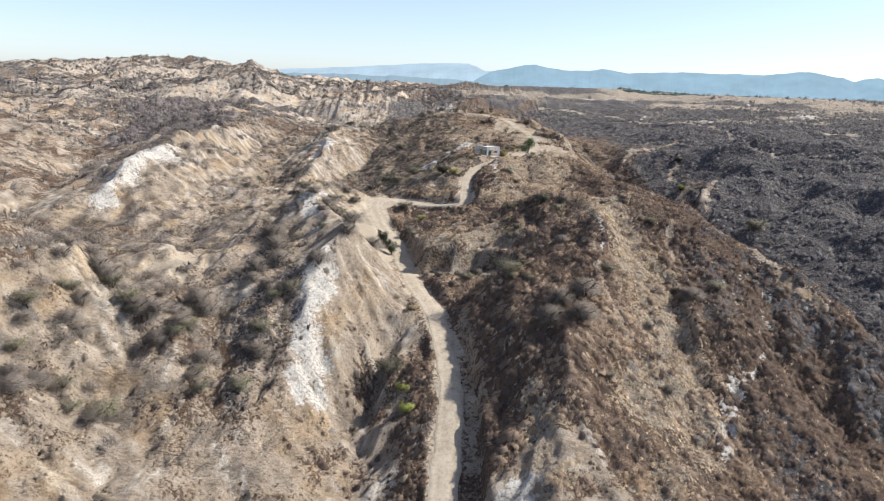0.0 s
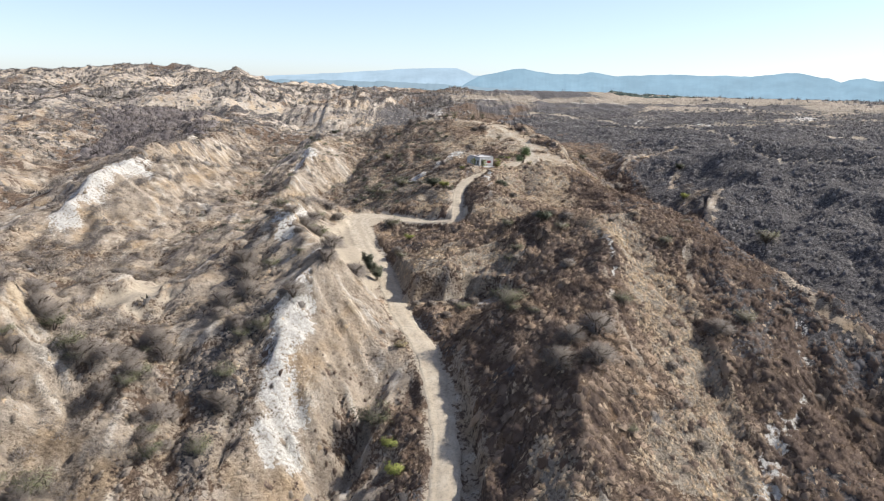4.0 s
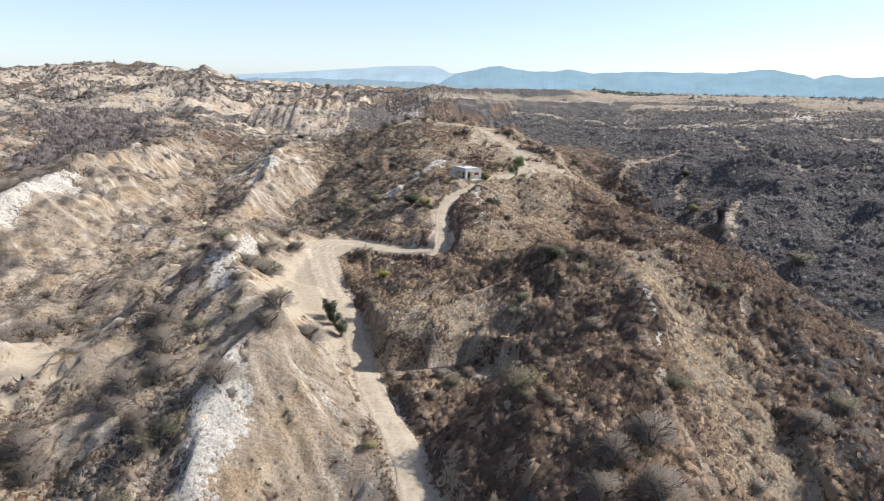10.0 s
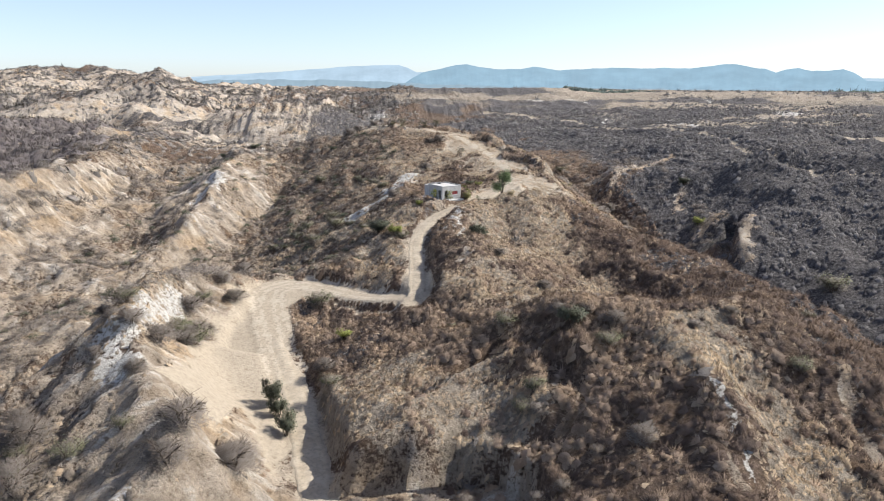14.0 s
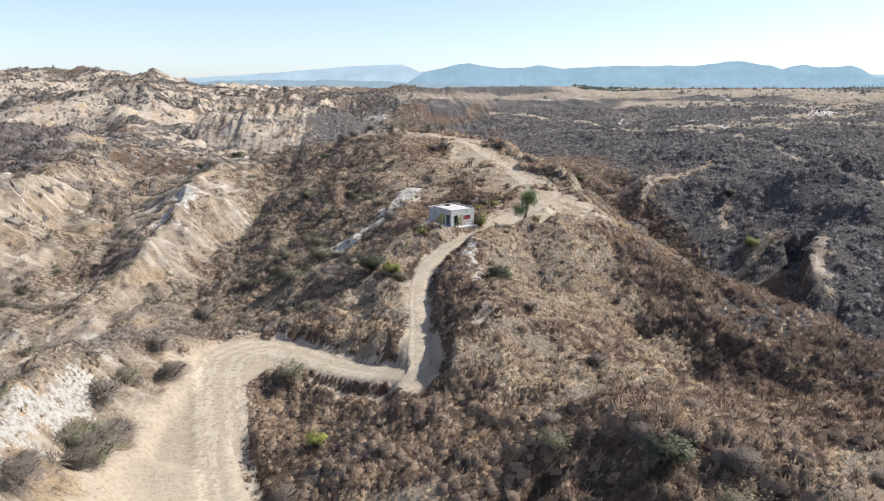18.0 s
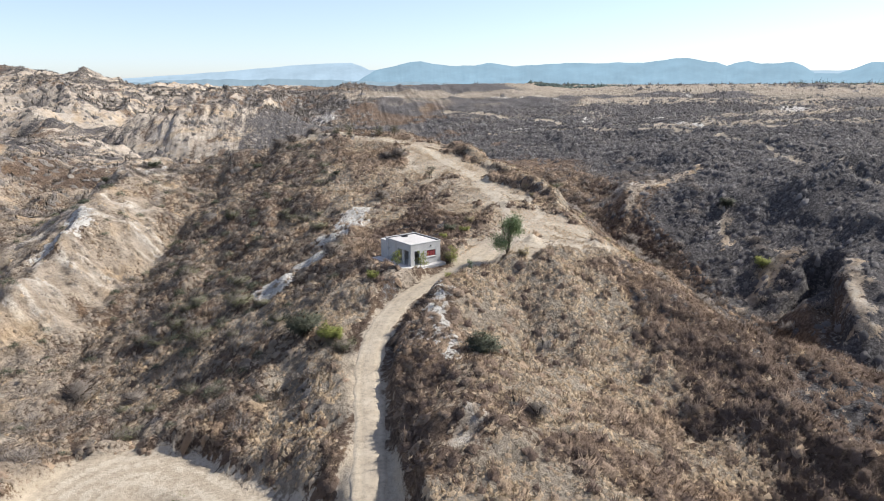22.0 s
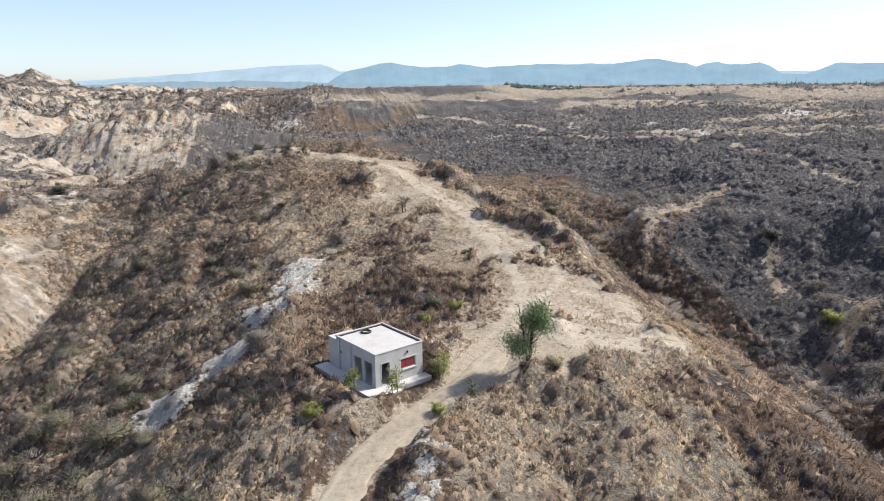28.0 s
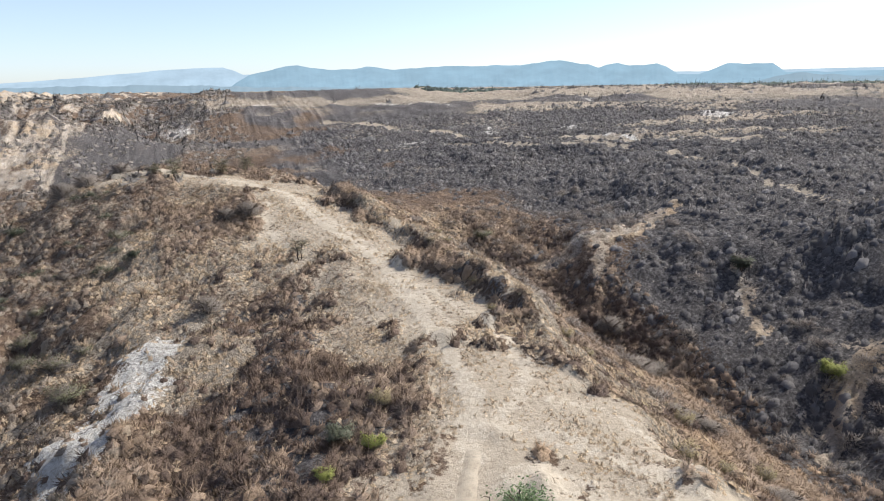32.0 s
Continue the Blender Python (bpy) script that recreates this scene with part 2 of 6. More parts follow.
def value(x, y, seed=0):
    ix, iy = np.floor(x), np.floor(y)
    fx, fy = x - ix, y - iy
    fx, fy = fx * fx * (3 - 2 * fx), fy * fy * (3 - 2 * fy)
    a, b = hash_grid(ix, iy, seed), hash_grid(ix + 1, iy, seed)
    c, d = hash_grid(ix, iy + 1, seed), hash_grid(ix + 1, iy + 1, seed)
    return (a * (1 - fx) + b * fx) * (1 - fy) + (c * (1 - fx) + d * fx) * fy


def fbm(x, y, size, octaves=4, seed=0):
    total, amp, norm = 0.0, 1.0, 0.0
    for k in range(octaves):
        s = 2.03 ** k / size
        total = total + amp * value(x * s + 17.3 * k, y * s - 9.1 * k, seed + k)
        norm += amp
        amp *= 0.5
    return total / norm * 2 - 1


def ridged(x, y, size, octaves=3, seed=0):
    total, amp, norm = 0.0, 1.0, 0.0
    for k in range(octaves):
        s = 2.1 ** k / size
        total = total + amp * (1 - np.abs(2 * value(x * s, y * s, seed + k) - 1) * 2).clip(-1, 1)
        norm += amp
        amp *= 0.5
    return total / norm


def smooth(a, b, v):
    t = np.clip((v - a) / (b - a), 0, 1)
    return t * t * (3 - 2 * t)


LAND = []


def land(what, *places):
    """A crest, gully, foot or edge of the land: places it runs through, in metres."""
    LAND.append(places)
    return places


MAIN_ROAD = land("road from the valley to the knoll", (2, 60, -21), (2, 80, -13.2), (2.6, 90, -9.4), (3, 100, -5.6), (1.8, 111, -2.6), (0, 121, -0.4),
                 (-4, 132, 1.2), (-7, 146, 2.4), (-9.5, 158, 3.4), (-12, 167, 4.1), (-14.5, 176, 5), (-17, 186, 6.3), (-17.5, 194, 7.1), (-13, 197.5, 7.2),
                 (-8, 194.5, 7.3), (-2, 188, 7.8), (3.5, 183, 9), (7.5, 182, 10))
HOUSE_ROAD = land("road past the house and along the knoll", (6, 178.6, 9.3), (7, 182, 10), (7.6, 190, 11.3), (8.4, 204, 13), (10.5, 212, 14.7), (14.5, 218, 16.2), (20.5, 222.5, 17.4),
                  (26.5, 228, 18.4), (31.5, 237, 19.3), (34.5, 246, 19.8), (36, 262, 20.3), (35, 280, 21.6), (31.5, 296, 23.6), (28.5, 312, 25.2),
                  (22, 325, 26.5), (11, 333, 27), (-2, 337, 26.8))
# west of the road
land("crest of the chalk spur", (-26, 84, -13), (-25, 95, -8.5), (-23.5, 105, -2.5), (-22, 112, 2), (-21, 119, 6.5), (-19.5, 126, 10.5), (-15, 131, 13), (-17, 137, 12.6),
     (-23, 145, 12.6), (-29, 156, 14.6), (-32, 170, 14), (-32, 182, 13), (-28, 193, 10), (-23, 198, 8))
land("foot of the chalk face", (-12, 98, -12.5), (-11, 105, -8.5), (-8, 112, -4.5), (-5, 120, -1), (-7, 129, 1.0), (-10, 140, 2.2), (-13, 152, 3.2), (-19, 162, 4.6), (-23, 173, 5.8), (-22, 186, 6.9))
land("ditch below the road", (-9, 78, -18), (-10, 90, -14.5), (-11, 98, -12), (-9, 105, -8))
land("gully west of the spur", (-42, 70, -16), (-40, 88, -10.5), (-37, 97, -7.8), (-37, 108, -3.2), (-39, 119, 0.2), (-44, 128, 1.6), (-50, 134, 1.6), (-52, 142, 0.2), (-56, 152, -2.6), (-68, 162, -3.4), (-90, 172, -5), (-125, 178, -8))
land("gully behind the ridge", (-60, 158, -3), (-50, 175, -1.5), (-44, 195, 0), (-42, 215, -0.5), (-40, 235, -0.6), (-36, 247, -0.2), (-31, 262, 2), (-31, 282, 5.5), (-29, 305, 10), (-28, 330, 14))
land("dip west of the house knoll", (-20, 205, 4), (-20, 219, 3.4), (-27, 235, 1.2), (-36, 246, 0))
land("orange cones crest", (-78, 84, 6), (-68, 100, 10), (-62, 115, 11.4), (-66, 128, 8.6), (-82, 138, 7), (-105, 135, 11), (-140, 128, 16))
land("orange cones foot", (-46, 92, -8.5), (-47, 99, -5.5), (-48, 108, -1), (-51, 118, 1.6), (-58, 132, 1.4))
land("cones spur", (-62, 108, 9), (-55, 104, 1.5), (-50, 101, -3.6))
land("white spur crest", (-50, 345, 20), (-47, 318, 16), (-47.5, 298, 14.2), (-46, 284, 15.2), (-47, 266, 11), (-48, 252, 8), (-48, 243, 5), (-50, 234, 1.4))
land("white spur rib", (-46, 284, 15.2), (-36, 291, 11.5), (-31, 282, 6.8))
land("gully past the white spur", (-58, 226, 0), (-62, 240, 0.4), (-64, 262, 1), (-66, 290, 3), (-64, 320, 6.5), (-64, 352, 11))
land("cliff ridge crest", (-101, 198, -1), (-100, 210, 6), (-99, 226, 13), (-96, 245, 16), (-92, 270, 16.5), (-90, 305, 17.5), (-95, 345, 19), (-105, 385, 19))
land("cliff ridge foot", (-96, 190, -3.5), (-82, 206, -1), (-72, 222, 1), (-70, 242, 2), (-74, 270, 4.5), (-78, 300, 6), (-75, 340, 10))
land("cone ribs", (-96, 240, 15), (-84, 241, 7.4), (-77, 238, 4))
land("far west valley", (-125, 185, -4), (-128, 215, -2), (-134, 250, -1), (-150, 292, -0.5), (-160, 330, 3), (-165, 365, 9))
land("west ridge", (-240, 170, 20), (-190, 205, 17), (-165, 235, 12), (-185, 270, 15), (-230, 300, 18))
land("thicket ridge", (-320, 330, 20), (-250, 345, 20), (-215, 385, 22.5), (-165, 420, 24), (-120, 450, 20), (-90, 480, 13))
land("valley behind the thicket", (-330, 480, 8), (-230, 500, 4), (-140, 520, 1), (-70, 500, -3), (-60, 460, -2))
land("crags", (-230, 600, 28), (-190, 640, 35), (-150, 700, 40), (-116, 750, 40), (-76, 760, 40.5), (-50, 740, 33), (-36, 690, 22), (-28, 640, 12))
land("front crag", (-120, 560, 16), (-75, 560, 23), (-46, 562, 29), (-24, 572, 27), (-10, 584, 15))
land("gap before the crags", (-150, 580, 12), (-90, 620, 10), (-40, 620, 6), (-6, 620, 4))
land("hollow behind the crags", (-330, 760, 20), (-200, 800, 17), (-110, 830, 14), (-50, 800, 8))
land("big hill crest", (-700, 880, 36), (-578, 936, 41), (-491, 984, 52), (-394, 1027, 59), (-349, 1043, 57), (-288, 1061, 56), (-242, 1073, 41), (-180, 1120, 34))
land("big hill foot", (-560, 740, 20), (-420, 800, 22), (-320, 840, 22), (-230, 880, 22), (-150, 930, 20))
# the house knoll
land("west shoulder of the knoll", (2, 200, 11), (2, 212, 13.6), (5, 226, 15.6), (5, 240, 15.6), (9, 252, 17), (12, 262, 18), (10, 272, 17.4), (5, 286, 18.6), (6, 296, 21.6), (2, 312, 23), (-8, 326, 22.6), (-14, 333, 21))
land("foot of the knoll", (-14, 212, 5.4), (-12, 228, 7.6), (-16, 243, 8), (-20, 256, 5.6), (-18, 268, 6), (-19, 280, 9), (-14, 290, 13.4), (-20, 312, 15))
land("garden", (21, 244, 17.6), (20, 256, 17.2), (21, 270, 17.6), (22, 282, 20.4))
land("pad", (28, 222, 18.4), (36, 222, 18.8), (43, 225, 18.8), (45, 238, 19.2), (43, 250, 20))
land("berm", (47.5, 256, 20.2), (46.5, 266, 21.2), (46, 280, 21.6), (43, 297, 23), (38, 318, 24.6), (30, 332, 26.4))
land("north brow", (30, 334, 26.6), (20, 343, 27.2), (8, 347, 27.4), (-6, 348, 25), (-20, 345, 22))
land("slope under the house", (7, 222.5, 16.2), (9.5, 219.5, 15.8), (13, 219.8, 16.6))
land("house platform", (9.8, 231, 17.6), (12, 226, 17.5), (14.5, 223, 17.5), (18.8, 225.4, 17.7), (21, 227.6, 18), (17, 233, 17.9), (12.5, 231.5, 17.7))
# south of the house
land("bank over the house road", (11.2, 179, 12.2), (11.6, 190, 13.6), (12.5, 203, 15.3), (14.6, 209.6, 16.4), (18.2, 215.2, 17.2), (23.6, 219.6, 18))
land("foot of the house road bank", (9.0, 181, 10.0), (9.1, 190, 11.3), (9.9, 203, 13.0), (11.9, 210.4, 14.7))
land("bluff below the house", (19, 200, 16.2), (17, 190, 15), (15.5, 182, 13.8), (13, 176, 12), (9, 172, 10), (3, 170, 8.4))
land("knob by the bend", (-4, 203, 8.8), (0, 198, 10.6), (3, 192, 11), (3.2, 202, 11.8), (2, 208, 13))
land("hollow under the bend", (-11, 190, 6.4), (-6, 180, 4.6), (1, 176, 6), (6, 177, 8.2))
land("dell", (28, 211, 14), (27, 206, 12.6), (33, 197, 11.2), (37, 186, 9.4), (41, 176, 7.6), (46, 172.5, 9))
land("south east spur", (43, 221, 18.2), (47, 212, 16), (48.5, 203, 15.4), (55, 199, 13.2), (61, 195, 11.4), (66, 190, 9), (72, 186, 5), (79, 180, -3))
land("east rim", (61, 195, 11.4), (60, 183, 11.8), (57, 170, 13), (57, 156, 14.4), (55, 146, 15.6))
land("rib of the dell", (48.5, 203, 15.4), (44.5, 189, 12.4), (48, 179, 12))
land("saddle", (20, 172, 11), (25, 164, 12.8), (33, 163, 13.5), (40, 158, 14.6))
land("shaded hollow", (19, 147, 12.4), (15.5, 150, 11.4), (12, 147, 9.6))
# the near hill east of the road
land("hill crown", (9, 160, 9.4), (16, 158, 13.4), (24, 157, 15.4), (23, 150.5, 16.4), (32, 147, 17.2), (43, 146, 17.2), (52, 140, 16), (59, 130, 12.8), (66, 118, 8.6), (72, 105, 2), (82, 88, -8))
land("bench", (-4, 158, 5), (-3, 150, 6.8), (2, 147, 7.6), (8, 150, 9.2), (5, 158, 8.2))
land("bench edge", (-2.5, 139.2, 7.0), (3, 139.2, 7.0), (9, 138.6, 7.3), (13.5, 136.8, 8.2), (17, 131, 9))
land("foot of the cut", (-3, 134, 1.8), (1, 134, 2.6), (6, 134.6, 3.2), (9.5, 132.5, 3.8), (8, 126, 2.0), (4.5, 122, 0.2))
land("cut bank of the main road", (8.3, 74, -11.6), (8.3, 84, -7.8), (8.3, 92, -4.8), (8.0, 102, -1.6), (6.3, 111, 0.4), (4.3, 119, 2.2))
land("foot of the bank", (4.5, 74, -15), (4.7, 84, -11.4), (5.2, 92, -8.5), (5.4, 102, -4.8), (4.0, 111, -2.3), (2.4, 119, -0.5))
land("bank over the main road", (10.5, 74, -10.2), (10.6, 84, -6.2), (10.6, 92, -2.8), (10.2, 102, 0.0), (9, 111, 2.4), (9.5, 118, 4.4), (12, 124, 6.4))
land("first spur", (32, 147, 17.2), (32, 132, 14.6), (28, 116, 9.6), (23.5, 103, 6.4), (19, 92, 1), (17, 82, -5), (15, 68, -11))
land("side spur", (23, 150.5, 16.4), (21, 138, 12.4), (18, 126, 8.6), (12.5, 117, 6.4), (13, 104, 3.6), (12, 92, -0.4))
land("gully of the hill", (37, 136, 12.2), (38, 126, 9), (39, 112, 4), (41, 100, -1.6), (40, 88, -8), (38, 68, -15))
land("second spur", (50, 139, 15.6), (50, 124, 10.6), (49, 110, 4.4), (50, 99, -2.6), (55, 85, -10), (58, 68, -17))
land("second gully", (57, 122, 8.6), (58, 108, 1.6), (61, 96, -6.8), (66, 80, -14))
# the east valley
land("valley floor", (66, 352, 15), (65, 330, 10), (69, 308, 6), (74, 288, 2), (80, 268, -2.4), (80, 248, -4), (78, 225, -7), (80, 198, -10.5), (86, 162, -15), (94, 125, -21), (106, 80, -29))
land("knob with the green bush", (104, 252, 8), (97, 246, 8.4), (92, 240, 7.6), (88, 233, 4.4), (85, 227, 0))
land("pit", (94, 258, 2.4), (89, 254, -0.6), (84, 256, -3))
land("second knob", (112, 326, 16), (99, 322, 14), (88, 315, 14), (81, 305, 13.6), (77, 296, 8))
land("dark slope", (95, 214, -2), (113, 207, 3), (124, 190, 4), (134, 160, 2), (150, 120, -4))
land("dark slope middle", (100, 280, 9), (113, 267, 15), (133, 232, 12.6), (150, 200, 12))
land("dark slope top", (118, 335, 19), (121, 283, 20.6), (140, 262, 21), (165, 240, 21))
land("plateau lip", (100, 420, 17), (128, 380, 20), (150, 350, 22.5), (175, 300, 23.4), (210, 240, 24))
land("plateau track", (90, 640, 21), (130, 525, 19.5), (151, 424, 22.4), (166, 375, 24), (172, 330, 24.4), (190, 300, 25))
land("plateau", (173, 493, 22.6), (230, 450, 26), (300, 380, 28), (380, 320, 29))
land("north valley", (60, 400, 10), (0, 430, 3), (-40, 460, 0))
land("far slope", (-4, 500, 2), (50, 520, 14), (100, 545, 19))
land("far brow", (-30, 700, 10), (-14, 750, 32), (6, 780, 39.5), (60, 800, 41.5), (150, 820, 40.5), (260, 820, 39.5), (420, 800, 38.5), (700, 750, 38))
land("far spur", (6, 780, 39.5), (20, 700, 30), (35, 620, 20), (60, 560, 16))


def spread(lines, x0, y0, nx, ny, step, start, fixed_rim, turns):
    """Spans slopes between the lines of the land."""
    h, held, count = start.copy(), np.zeros((ny, nx), bool), np.zeros((ny, nx))
    total = np.zeros((ny, nx))
    for places in lines:
        for (ax, ay, az), (bx, by, bz) in zip(places, places[1:]):
            n = int(math.hypot(bx - ax, by - ay) / step * 2) + 2
            t = np.linspace(0, 1, n)
            i = np.round((ax + (bx - ax) * t - x0) / step).astype(int)
            j = np.round((ay + (by - ay) * t - y0) / step).astype(int)
            ok = (i > 0) & (i < nx - 1) & (j > 0) & (j < ny - 1)
            np.add.at(total, (j[ok], i[ok]), (az + (bz - az) * t)[ok])
            np.add.at(count, (j[ok], i[ok]), 1)
    held = count > 0
    h[held] = total[held] / count[held]
    keep = h.copy()
    for _ in range(turns):
        p = np.pad(h, 1, mode='edge')
        h = 0.25 * (p[:-2, 1:-1] + p[2:, 1:-1] + p[1:-1, :-2] + p[1:-1, 2:])
        h[held] = keep[held]
        if fixed_rim:
            h[0], h[-1], h[:, 0], h[:, -1] = keep[0], keep[-1], keep[:, 0], keep[:, -1]
    return h


def sample(grid, x0, y0, step, x, y):
    ny, nx = grid.shape
    u, v = np.clip((x - x0) / step, 0, nx - 1.001), np.clip((y - y0) / step, 0, ny - 1.001)
    i, j = u.astype(int), v.astype(int)
    u, v = u - i, v - j
    return (grid[j, i] * (1 - u) + grid[j, i + 1] * u) * (1 - v) + (grid[j + 1, i] * (1 - u) + grid[j + 1, i + 1] * u) * v


CX, CY, CS = -950.0, -150.0, 10.0
gx, gy = np.meshgrid(CX + CS * np.arange(191), CY + CS * np.arange(161))
guess = np.where(gx < -60, 22.0, 30.0) + smooth(700, 1400, gy) * 6 - smooth(200, -100, gy) * 40
coarse = spread(LAND, CX, CY, 191, 161, CS, guess, True, 900)
FX, FY, FS = -220.0, 40.0, 1.5
fx, fy = np.meshgrid(FX + FS * np.arange(294), FY + FS * np.arange(254))
close = spread(LAND, FX, FY, 294, 254, FS, sample(coarse, CX, CY, CS, fx, fy), True, 700)
for _ in range(2):
    p = np.pad(close, 1, mode='edge')
    close = 0.5 * close + 0.125 * (p[:-2, 1:-1] + p[2:, 1:-1] + p[1:-1, :-2] + p[1:-1, 2:])


def wash(h, step, rounds, rate):
    """Rain runs down the slopes and cuts gullies where it gathers."""
    ny, nx = h.shape
    n = ny * nx
    moves = [(dj, di) for dj in (-1, 0, 1) for di in (-1, 0, 1) if dj or di]
    own = np.arange(n).reshape(ny, nx)
    gather = None
    for _ in range(rounds):
        best, to, far = np.zeros((ny, nx)), own.copy(), np.ones((ny, nx))
        for dj, di in moves:
            d = step * math.hypot(dj, di)
            fall = (h - np.roll(h, (-dj, -di), (0, 1))) / d
            better = fall > best
            best[better], to[better], far[better] = fall[better], np.roll(own, (-dj, -di), (0, 1))[better], d
        to[0], to[-1], to[:, 0], to[:, -1] = own[0], own[-1], own[:, 0], own[:, -1]
        order, goes = np.argsort(-h.ravel()).tolist(), to.ravel().tolist()
        area = [step * step] * n
        for i in order:
            if goes[i] != i:
                area[goes[i]] += area[i]
        gather = np.array(area).reshape(ny, nx)
        cutting = (rate * np.sqrt(np.minimum(gather, 900.0)) / far).ravel().tolist()
        z = h.ravel().tolist()
        for i in reversed(order):
            r = goes[i]
            if r != i:
                z[i] = (z[i] + cutting[i] * z[r]) / (1 + cutting[i])
        h = np.array(z).reshape(ny, nx)
    return h, gather


def blur(a, turns):
    for _ in range(turns):
        p = np.pad(a, 1, mode='edge')
        a = 0.25 * (p[:-2, 1:-1] + p[2:, 1:-1] + p[1:-1, :-2] + p[1:-1, 2:])
    return a


EX, EY = -130.0, 66.0
ex, ey = np.meshgrid(EX + np.arange(226), EY + np.arange(286))
before = sample(close, FX, FY, FS, ex, ey) + 2.0 * fbm(ex, ey, 13, 4, 301) + 0.5 * fbm(ex, ey, 4, 2, 305)
after, _ = wash(before, 1.0, 16, 0.05)
worn_off = blur(before - after, 1)
worn_off = np.clip(worn_off - 0.75 * blur(worn_off, 60), -2.5, 4.0)
worn_off *= smooth(0, 14, np.minimum.reduce([ex - EX, EX + 225 - ex, ey - EY, EY + 285 - ey]))


def axis(lo, a, b, hi, step, grow, grow_on):
    core = list(np.arange(a, b + step * 0.5, step))
    left, right, s = [], [], step
    p = core[0]
    while p > lo:
        s *= grow
        p -= s
        left.append(p)
    s, p = step, core[-1]
    while p < hi:
        s *= grow_on
        p += s
        right.append(p)
    return np.array(left[::-1] + core + right)


XS, YS = axis(-4600, -74, 80, 4600, 0.56, 1.024, 1.024), axis(-500, 76, 345, 4700, 0.56, 1.12, 1.023)
GX, GY = np.meshgrid(XS, YS)


def nearest(places, x, y, reach):
    """Distance to a line of the land and the height of the line there."""
    best, z = np.full(x.shape, 1e6), np.zeros(x.shape)
    px, py = [p[0] for p in places], [p[1] for p in places]
    rows = np.where((x > min(px) - reach) & (x < max(px) + reach) & (y > min(py) - reach) & (y < max(py) + reach))
    qx, qy = x[rows], y[rows]
    d, h = np.full(qx.shape, 1e6), np.zeros(qx.shape)
    for a, b in zip(places, places[1:]):
        vx, vy = b[0] - a[0], b[1] - a[1]
        t = np.clip(((qx - a[0]) * vx + (qy - a[1]) * vy) / (vx * vx + vy * vy), 0, 1)
        e = np.hypot(qx - a[0] - t * vx, qy - a[1] - t * vy)
        nearer = e < d
        d[nearer] = e[nearer]
        if len(a) > 2:
            h[nearer] = (a[2] + (b[2] - a[2]) * t)[nearer]
    best[rows], z[rows] = d, h
    return best, z


def curve(places, step=1.0):
    """The same line rounded through its places (Catmull-Rom)."""
    p = [np.array(q, float) for q in places]
    p = [2 * p[0] - p[1]] + p + [2 * p[-1] - p[-2]]
    out = []
    for a, b, c, d in zip(p, p[1:], p[2:], p[3:]):
        for t in np.arange(0, 1, step / max(step, np.linalg.norm(c - b))):
            out.append(0.5 * (2 * b + (c - a) * t + (2 * a - 5 * b + 4 * c - d) * t * t + (3 * b - a - 3 * c + d) * t ** 3))
    out.append(p[-2])
    return out


ROADS = [curve(MAIN_ROAD), curve(HOUSE_ROAD[:9])]

inner = np.minimum.reduce([GX - FX, FX + FS * 293 - GX, GY - FY, FY + FS * 253 - GY])
near_w = smooth(2, 25, inner)
base = sample(coarse, CX, CY, CS, GX, GY) * (1 - near_w) + sample(close, FX, FY, FS, GX, GY) * near_w
away = smooth(900, 1900, np.hypot(GX, GY - 200))
base = base * (1 - away) + (35 + 3 * fbm(GX, GY, 700, 3, 5)) * away

slope_y, slope_x = np.gradient(base, YS, XS)
slope = np.hypot(slope_x, slope_y)
road_d, road_z = nearest(ROADS[0], GX, GY, 14)
other_d, other_z = nearest(ROADS[1], GX, GY, 14)
use = other_d < road_d
road_d, road_z = np.where(use, other_d, road_d), np.where(use, other_z, road_z)
gully = sample(worn_off, EX, EY, 1.0, GX, GY) * smooth(4, 11, road_d) * (1 - 0.65 * smooth(8, 14, GX) * smooth(165, 150, GY)) * (1 - 0.8 * smooth(46, 56, GX) * smooth(215, 230, GY)) * (1 - 0.3 * smooth(-24, -34, GX) * smooth(150, 130, GY)) * ((GX > EX) & (GX < EX + 225) & (GY > EY) & (GY < EY + 285))
# which ground is bare: the west is badland, the east is grass and scrub
edge_x = -3 - 9 * smooth(152, 164, GY) * smooth(199, 195, GY) - 30 * smooth(192, 238, GY) + 2.5 * fbm(GX, GY, 9, 2, 40)
west = smooth(2, -4, GX - edge_x) * smooth(60, 75, GY + 0 * GX)
rough_n, patch = fbm(GX, GY, 4.0, 4, 11), fbm(GX, GY, 26, 3, 12)
clay = west * 0.85 * smooth(-0.62, 0.15, (slope - 0.5) * 0.5 + 0.5 * rough_n + 0.5 * patch)
chalk = np.zeros_like(base)
dust = np.zeros_like(base)
trodden = np.zeros_like(base)


def scar(mask, places, width, strength=1.0, ragged=0.6, seed=70):
    strength, ragged = strength * (0.72 if mask is chalk else 0.78 if mask is clay else 0.95), ragged * 1.5
    d, _ = nearest(places, GX, GY, width * 3 + 3)
    n = fbm(GX, GY, max(1.2, width * 0.7), 3, seed)
    np.maximum(mask, strength * smooth(1.35, 0.35, d / width + ragged * n), out=mask)


